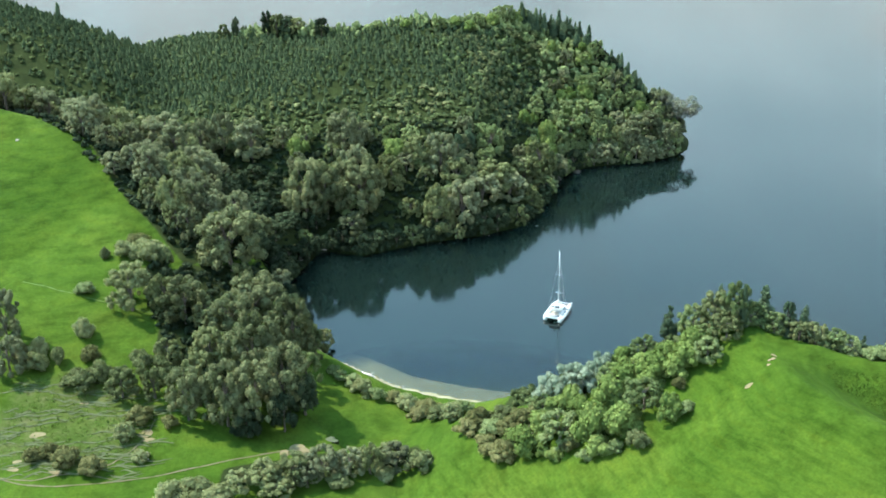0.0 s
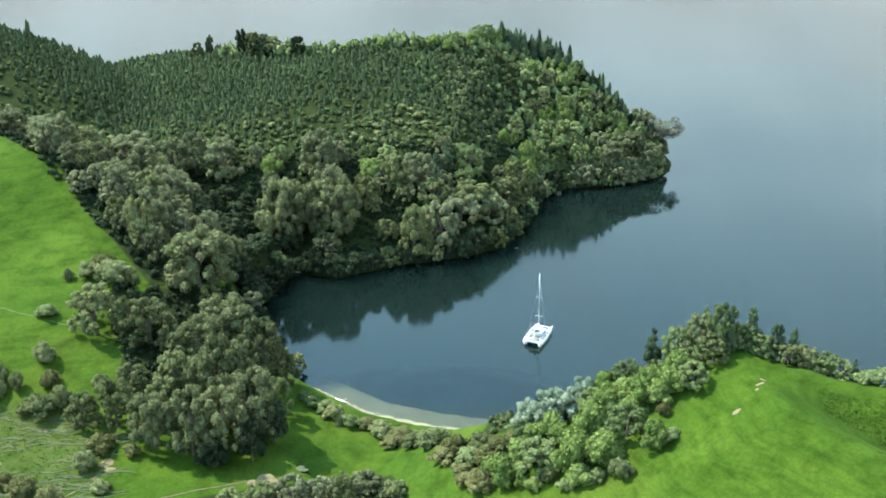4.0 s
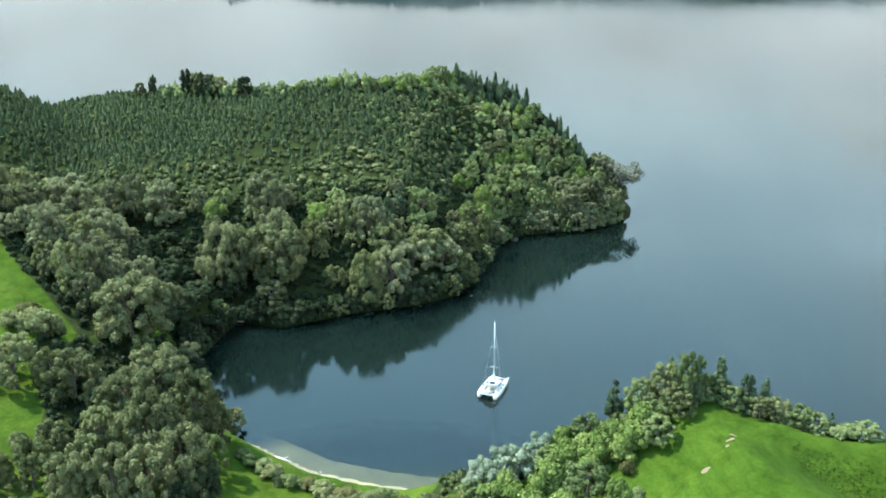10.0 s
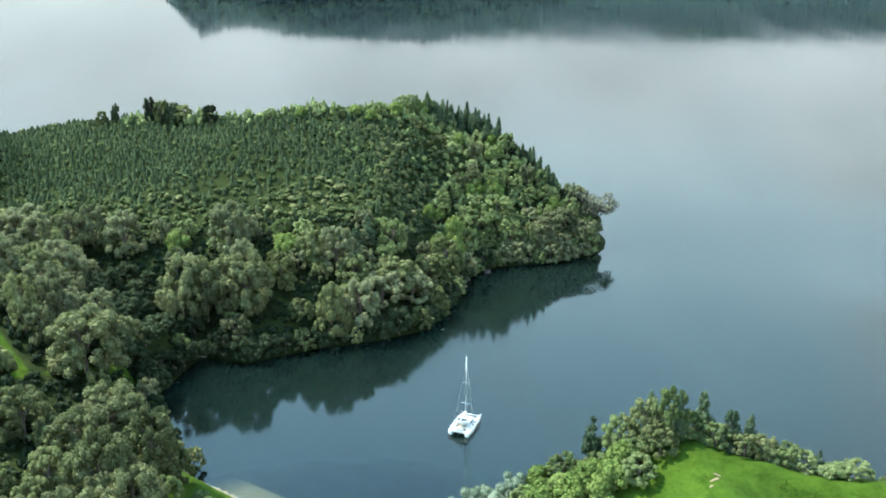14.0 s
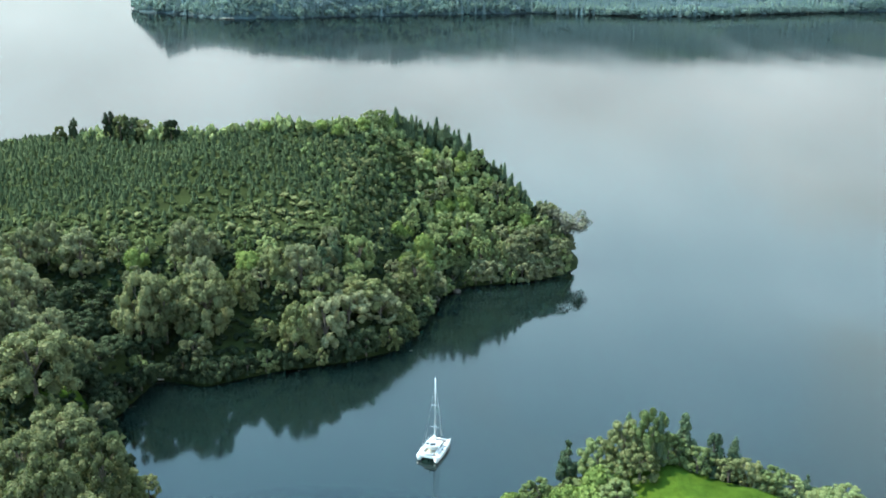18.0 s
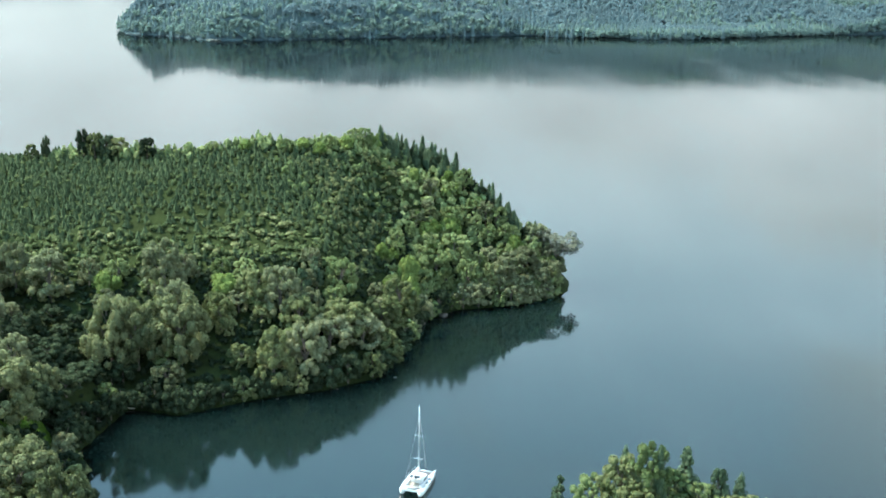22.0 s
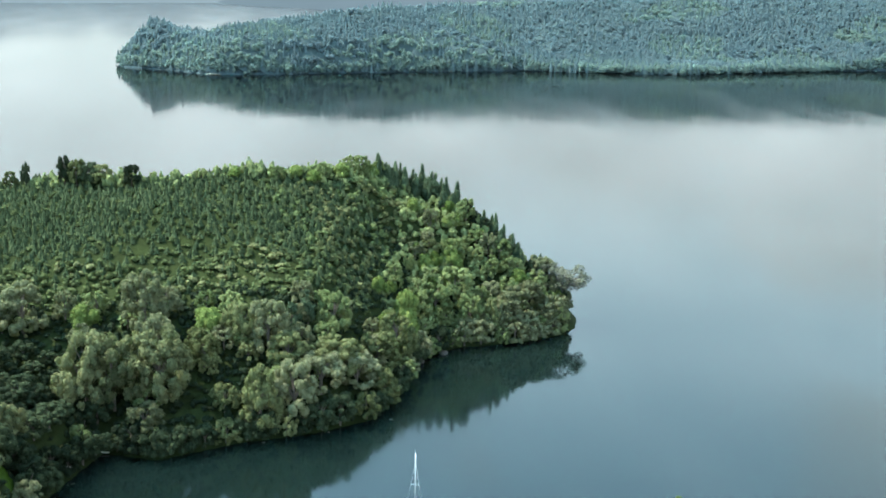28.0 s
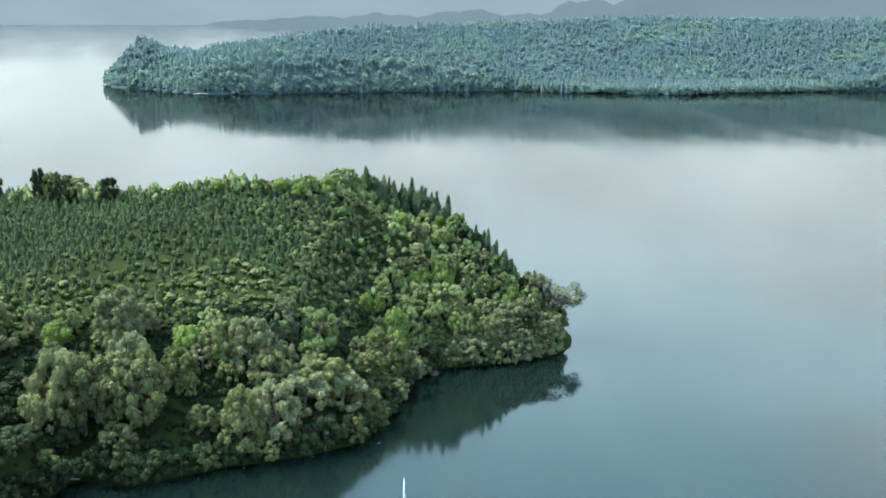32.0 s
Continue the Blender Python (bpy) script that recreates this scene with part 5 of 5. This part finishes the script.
tender = part("tender", bm_mesh("tender", rod([(-4.95, -1.3, 1.55), (-5.0, 0, 1.62), (-4.95, 1.3, 1.55)], 0.24, 8), RUBBER, True), boat)
part("tender_floor", bm_mesh("tender_floor", block(-5.3, -4.9, -1.0, 1.0, 1.42, 1.48), TEAK), tender)
part("windlass", bm_mesh("windlass", block(2.65, 2.95, -0.15, 0.15, 1.2, 1.45, 0.8), STEEL, bevel=0.03), boat)
part("cross_beam", bm_mesh("cross_beam", rod([(4.5, -HALF, 1.25), (4.5, HALF, 1.25)], 0.11, 8), ALLOY, True), boat)
part("outboard_leg", bm_mesh("outboard_leg", block(-4.35, -4.05, -0.14, 0.14, -0.5, 1.0, 0.9), NET, bevel=0.03), boat)
part("helm_wheel", bm_mesh("helm_wheel", rod([(-1.95, 1.2 + 0.36 * math.cos(a), 2.05 + 0.36 * math.sin(a)) for a in np.linspace(0, 6.28, 13)], 0.022, 5), STEEL), boat)


# ---- farm tracks, slips and the puddle on the valley floor ----
EARTH = plain("pale_dry_earth", (0.066, 0.056, 0.026), 0.95, 0, 0.35, 1.1)
CREAM = plain("cream_earth", (0.105, 0.085, 0.040), 0.95, 0, 0.3, 1.3)
FARM_TRACKS = [
    [(-104.4, 187.2), (-99.5, 186.7), (-92.3, 185.8), (-88.3, 187.4), (-81.7, 188.2), (-78.1, 191.3), (-75.0, 196.5), (-73.6, 201.1), (-73.2, 205.4)],
    [(-103.9, 186.1), (-99.5, 186.5), (-94.2, 184.7), (-87.2, 184.2), (-76.6, 186.2), (-69.2, 188.2), (-61.1, 192.1), (-52.6, 195.4), (-45.1, 198.8)],
    [(-88.2, 187.2), (-85.6, 187.9), (-81.5, 187.7), (-76.8, 186.9)],
]
SCARS = [
    (-96.6, 199.7, 2.0),
    (-74.1, 201.0, 2.2),
    (-73.1, 199.3, 1.5),
    (-89.7, 209.7, 1.2),
    (-97.9, 189.2, 1.5),
    (-97.8, 191.4, 1.1),
    (-88.8, 188.3, 1.7),
    (-41.7, 199.5, 3.1),
    (-44.4, 198.3, 1.9),
    (-78.5, 202.8, 0.7),
]
PUDDLE = (-35.2, 203.7)


def ribbon(name, line, width, label):
    """A worn strip that follows the ground, a little above it, uneven at its edges."""
    rng = np.random.default_rng(len(line) + int(abs(line[0][0])))
    pts = []
    for (ax, ay), (bx, by) in zip(line, line[1:]):
        n = max(2, int(math.hypot(bx - ax, by - ay) / 0.9))
        pts += [(ax + (bx - ax) * k / n, ay + (by - ay) * k / n) for k in range(n)]
    pts = np.array(pts + [line[-1]])
    pts[1:-1] = (pts[:-2] + 2 * pts[1:-1] + pts[2:]) / 4
    d = np.gradient(pts, axis=0)
    d /= np.linalg.norm(d, axis=1, keepdims=True) + 1e-9
    side = np.stack([-d[:, 1], d[:, 0]], 1)
    half = width / 2 * rng.uniform(0.45, 1.3, len(pts))
    rows = [pts + side * half[:, None], pts, pts - side * half[:, None]]
    lift = (0.07, 0.09, 0.07)
    vs = np.concatenate([np.column_stack([r, land(r[:, 0], r[:, 1])[0] + up]) for r, up in zip(rows, lift)])
    n = len(pts)
    fs = [(k + n * j, k + n * (j + 1), k + 1 + n * (j + 1), k + 1 + n * j) for j in range(2) for k in range(n - 1)]
    return tagged(new(name, mesh_of(name, vs, fs, EARTH, smooth=True)), label, "track", kind="structure")


for line in FARM_TRACKS:
    ribbon("road", line, 0.34, "narrow pale farm track worn into the grass")


# a lighter strip of grass colour stands in for the bank's bright edge
LIP_LIGHT = plain("lit_lip_grass", (0.042, 0.074, 0.009), 0.95, 0, 0.3, 1.2)
ledge = ribbon("trim", [(-115.5, 246.0), (-106.3, 243.2), (-97.5, 241.0), (-89.3, 240.3), (-81.1, 239.4), (-73.2, 239.5), (-67.2, 239.6)], 0.30, "lighter grass strip painting the sunlit lip of the bank")
ledge.data.materials[0] = LIP_LIGHT


def slip_patch(px, py, size, mat, name, label, category, lift=0.08):
    """A patch with a ragged edge that lies on the ground."""
    rng = np.random.default_rng(int(abs(px * 37 + py * 11)))
    a = np.linspace(0, 2 * math.pi, 22, endpoint=False)
    vs, fs = [(px, py)], []
    for ring in (0.55, 1.0):
        r = size * ring * (1 + 0.22 * np.sin(a * 2 + rng.uniform(0, 6)) + 0.10 * np.sin(a * 3 + rng.uniform(0, 6)))
        vs += [(px + q * math.cos(b) * 1.25, py + q * math.sin(b) * 0.8) for q, b in zip(r, a)]
    vs = np.array(vs)
    z = land(vs[:, 0], vs[:, 1])[0] + np.where(np.arange(len(vs)) > 22, 0.05, lift)
    fs = [(0, 1 + k, 1 + (k + 1) % 22) for k in range(22)]
    for k in range(22):
        p, q = 1 + k, 1 + (k + 1) % 22
        fs += [(p, p + 22, q), (q, p + 22, q + 22)]
    return tagged(new(name, mesh_of(name, np.column_stack([vs, z]), fs, mat, smooth=True)), label, category)


for px, py, size in SCARS:
    tagged(slip_patch(px, py, size * 0.6, CREAM, "bare_earth_patch", "bare pale earth slip in the pasture", "earth"), group="slips in the pasture")
slip_patch(*PUDDLE, 1.3, plain("puddle_water", (0.034, 0.044, 0.016), 0.8, 0, 0.2, 1), "puddle", "shallow puddle on the wet valley floor", "puddle")

# ledges that sheep have trodden along the worn bank
DRYGRASS = plain("dry_grass_ledge", (0.040, 0.050, 0.016), 0.95, 0, 0.4, 1.5)
ledge_rng, strips = np.random.default_rng(21), []
for k in range(120):
    cx, cy, reach = ledge_rng.uniform(-106, -71), ledge_rng.uniform(187, 215), ledge_rng.uniform(1.5, 5.5)
    u = np.linspace(-1, 1, 12)
    q = np.stack([cx + u * reach, cy + 0.5 * np.sin(u * 3 + k) + u * reach * 0.16], 1)
    h = 0.16 * (1 - u * u) * ledge_rng.uniform(0.6, 1.5, 12)
    a, b = q + np.column_stack([0 * h, h]), q - np.column_stack([0 * h, h])
    za, zb = (land(r[:, 0], r[:, 1])[0] for r in (a, b))
    v = np.concatenate([np.column_stack([a, za + 0.16]), np.column_stack([b, zb + 0.10])])
    strips.append((v, np.array([(i, i + 12, i + 13, i + 1) for i in range(11)])))
merged("sheep_ledges", strips, DRYGRASS, "dry grass ledges trodden along the worn bank", "grass")


# ---- the leaning tree on the point, ridge trees, rocks, driftwood, small things ----
def spread_tree(px, py, size, lean, label, seed, leaves=2600):
    """An old tree with long bare pale limbs that hold leaf only at their ends."""
    rng = np.random.default_rng(seed)
    ob = thing("old_tree", (px, py, max(stand(px, py), 0.2) - 0.4), label, "tree")
    ends = []
    bend = Vector((lean * 0.30, 0, 0.36)) * size
    part("trunk", bm_mesh("trunk", rod([(0, 0, 0), bend * 0.5 + Vector((0.1, 0, 0)) * size * 0.1, bend], 0.055 * size, 7, 0.6), BARK_PALE, True), ob)
    for k in range(9):
        a = k * 2.4 + rng.uniform(0, 0.8)
        out = Vector((math.cos(a) * 0.42 + lean * 0.35, math.sin(a) * 0.42, rng.uniform(0.22, 0.55))) * size
        mid = bend + out * 0.5 + Vector((0, 0, 0.05 * size))
        part("limb", bm_mesh("limb", rod([bend * rng.uniform(0.7, 1.0), mid, bend + out], 0.024 * size, 5, 0.3), BARK_PALE, True), ob)
        ends.append(bend + out)
        for q in range(2):
            tip = bend + out * 0.62 + Vector(rng.normal(size=3)) * 0.15 * size
            part("limb", bm_mesh("limb", rod([mid, tip], 0.011 * size, 4, 0.3), BARK_PALE), ob)
            ends.append(tip)
    ends = np.array([tuple(e) for e in ends])
    v, f = leaf_cloud(rng, ends, np.full(len(ends), 0.15 * size) * rng.uniform(0.6, 1.2, len(ends)), 0.7, leaves, 0.026 * size)
    part("crown", mesh_of("crown", v, f, LEAF_ASH), ob)
    return ob


spread_tree(62.5, 411.0, 12, 0.45, "old pale tree leaning from the point with bare limbs", 41, 4200)
spread_tree(57.0, 413.0, 8, 0.3, "grey half-bare tree on the point", 42, 2600)
point = random.Random(9)
for px, py, radius, height in [(52, 394.5, 4.2, 7.5), (57, 398.5, 3.8, 7.5), (47, 394, 4.2, 7.5), (43, 392.5, 3.6, 8.0), (63, 406, 3.4, 6.5), (64.5, 412, 3.2, 6), (62, 402, 3.2, 6), (38, 391, 3.4, 7), (59.5, 410, 3.6, 7)]:
    plant("grey", px, py, radius, height, "trees along the headland shore", sink=0.6, rng=point)
# tall trees that break the ridge line
for kind, px, py, radius, height in [("dark", -84.5, 407.5, 2.8, 10.5), ("olive", -81.0, 407, 3.2, 8.6), ("dark", -77.5, 407, 3.4, 7.8), ("olive", -73.5, 406.5, 3.2, 6.4), ("dark", -64.5, 404, 3.4, 6.8),
                                     ("dark", -97.0, 411, 1.6, 8.0), ("olive", -101.5, 411, 2.4, 5.5), ("pine", -150.5, 421, 2.4, 8.0), ("pine", -162, 412, 2.2, 9.0), ("olive", -145, 426, 2.4, 4.5),
                                     ("lime", -12, 403, 2.8, 4.6), ("fresh", -22, 402, 2.8, 4.4), ("lime", -4, 409, 3.0, 5.2), ("lime", -34, 401, 2.6, 3.6), ("fresh", -44, 402, 2.4, 3.8),
                                     ("fresh", -1, 414, 3.2, 6.0), ("fresh", 2, 419, 3.0, 6.0), ("lime", 4.5, 421, 2.8, 5.0), ("fresh", 7, 426, 3.0, 6.4), ("lime", -17, 404, 3.0, 4.2), ("fresh", -9, 406, 2.8, 5.4)]:
    plant(kind, px, py, radius, height, "trees on the ridge", rng=point)

# trees and scrub between the grove and the cove
for kind, px, py, radius, height in [("olive", -47.5, 249, 3.2, 6.5), ("dark", -50, 255, 3.4, 7), ("olive", -53.5, 261, 3.6, 7.5), ("dark", -56, 267, 3.6, 7), ("grey", -58, 273, 3.8, 8),
                                     ("dark", -60, 279, 3.6, 7.5), ("dark", -62, 285, 3.6, 7), ("dark", -62, 291, 3.4, 6.5), ("dark", -60.5, 297, 3.2, 6), ("bush", -47, 254, 2.2, 2.6),
                                     ("bush", -53, 268, 2.4, 2.8), ("bush", -56.5, 278, 2.4, 2.8), ("dark", -66, 281, 4.0, 9), ("dark", -68, 273, 4.0, 9), ("bush", -59.5, 304, 2.4, 2.6)]:
    plant(kind, px, py, radius, height, "trees at the edge of the cove", sink=0.3, rng=point)


def boulder(px, py, size, mat, label, category="rock", group="", flat=0.55, sink=0.25):
    rng = np.random.default_rng(int(abs(px * 71 + py * 13)))
    bm = bmesh.new()
    bmesh.ops.create_icosphere(bm, subdivisions=2, radius=size)
    axes = rng.normal(size=(3, 3))
    for v in bm.verts:
        q = np.array(v.co)
        v.co *= 1 + 0.16 * math.sin(float(q @ axes[0]) * 2.2 / size) + 0.10 * math.sin(float(q @ axes[1]) * 4 / size) + rng.normal() * 0.05
        v.co.z *= flat
    ob = new("rock", bm_mesh("rock", bm, mat))
    ob.location = (px, py, max(stand(px, py), -0.2) + size * flat * (0.5 - sink))
    return tagged(ob, label, category, group)


for px, py, size in [(43.2, 177.3, 0.62), (47.8, 181.4, 0.5), (48.4, 182.6, 0.42), (47.0, 180.2, 0.3)]:
    tagged(slip_patch(px, py, size, CREAM, "bare_earth_patch", "small bare scrape of pale earth in the grass", "earth"), group="scrapes on the grass hill")
boulder(-135.0, 300.0, 0.55, ROCK_PALE, "pale rock on the open meadow")
rocks = random.Random(4)
for k in range(9):
    u = k / 8
    px, py = 14 + 46 * u, 366 + 26 * min(1, u * 2.2) + 6 * max(0, u - 0.6) / 0.4
    boulder(px + rocks.uniform(-1, 1), py + rocks.uniform(-1.2, 0.8) + 0.8, rocks.uniform(0.6, 1.7), ROCK, "dark wet rock at the foot of the headland", group="rocks round the point", flat=rocks.uniform(0.7, 1.3))
for k in range(5):
    u = k / 4
    px, py = -50 + 62 * u, 313 + 18 * u * u
    boulder(px + rocks.uniform(-1.5, 1.5), py + rocks.uniform(0.3, 1.6), rocks.uniform(0.4, 1.0), ROCK, "dark wet rock along the wooded shore", group="rocks along the wooded shore")
for k in range(40):
    u = rocks.random()
    px, py = -43 + 20 * u + rocks.uniform(-1, 1.5), 248 - 13.5 * u - rocks.uniform(0.8, 4.2)
    boulder(px, py, rocks.uniform(0.12, 0.32), ROCK_PALE, "pale stone on the beach", group="stones on the beach")


def driftwood(px, py, long, turn, label):
    ob = thing("driftwood_log", (px, py, max(stand(px, py), 0) + 0.12), label, "log", turn=turn)
    part("stem", bm_mesh("stem", rod([(-long / 2, 0, 0), (-long * 0.1, 0.12, 0.12), (long / 2, -0.1, 0.05)], 0.32, 8, 0.55), DRIFT, True), ob)
    part("branch", bm_mesh("branch", rod([(0, 0.05, 0.1), (long * 0.12, 0.6, 0.4), (long * 0.2, 1.1, 0.55)], 0.10, 6, 0.4), DRIFT, True), ob)
    part("root_stub", bm_mesh("root_stub", rod([(-long / 2, 0, 0), (-long / 2 - 0.4, 0.3, 0.35)], 0.20, 6, 0.5), DRIFT, True), ob)
    return ob


driftwood(-54.4, 312.2, 4.4, 0.1, "bleached driftwood log at the water's edge")
driftwood(-58.6, 301.0, 3.0, 0.5, "bleached driftwood log in the cove")
driftwood(-31.5, 237.6, 3.4, -0.5, "bleached driftwood log on the beach")

GALV = plain("galvanised_sheet", (0.50, 0.51, 0.50), 0.5, 0.5, 0.2, 4)
POST = plain("weathered_post", (0.26, 0.23, 0.19), 0.9, 0, 0.3, 8)
trough = thing("water_trough", (-72.8, 193.4, stand(-72.8, 193.4)), "pale galvanised water trough on timber posts beside the farm track", "trough", turn=0.3)
part("tank", bm_mesh("tank", block(-1.3, 1.3, -0.5, 0.5, 0.35, 1.0, 1.06), GALV, bevel=0.04), trough)
part("water", bm_mesh("water", block(-1.2, 1.2, -0.42, 0.42, 0.98, 1.004), TINT), trough)
for bx, by in ((-1.25, -0.45), (1.25, -0.45), (-1.25, 0.45), (1.25, 0.45)):
    part("post", bm_mesh("post", block(bx - 0.09, bx + 0.09, by - 0.09, by + 0.09, -0.3, 1.25), POST, bevel=0.01), trough)
jetty = thing("jetty", (-152, 1178, 0), "small pale timber jetty under the far woods", "jetty", turn=0.15)
part("jetty_deck", bm_mesh("jetty_deck", block(-7, 7, -1.2, 1.2, 0.8, 1.05), ROCK_PALE, bevel=0.03), jetty)
for bx in (-6, -2, 2, 6):
    part("pile", bm_mesh("pile", rod([(bx, -1, -2), (bx, -1, 1.3)], 0.16, 7), POST), jetty)
slip = np.random.default_rng(3)
bm = bmesh.new()
bmesh.ops.create_grid(bm, x_segments=9, y_segments=9, size=1)
for v in bm.verts:
    v.co = Vector((77 + v.co.x * (2.2 + v.co.y), 1250.5 + v.co.y * 4 + slip.normal() * 0.8, 5 + v.co.y * 5 + slip.normal() * 0.5))
tagged(new("bluff", bm_mesh("bluff", bm, ROCK_PALE)), "pale bare rock face above the far shore", "cliff")
# rank grass in the fold of the hill and along the fences
rank = np.random.default_rng(8)
blades = [tuft(rank, 14, False) for _ in range(6)]
FOLD = [(58, 184), (68, 180), (84, 168), (100, 158), (100, 148), (84, 154), (68, 168), (58, 177)]
merged("rank_grass", sown(rank, blades, scatter(rank, FOLD, 0.75), (0.3, 0.7), (0.4, 1.0)), TUSSOCK, "rank yellow-green grass in the fold of the hill", "grass")
BANKS = [(-104, 214), (-92, 221), (-76, 212), (-70, 198), (-84, 190), (-104, 194)]
merged("dry_tussock", sown(rank, blades, scatter(rank, BANKS, 1.5), (0.35, 0.8), (0.4, 0.9)), TUSSOCK, "tussock and dry grass on the worn bank", "grass")
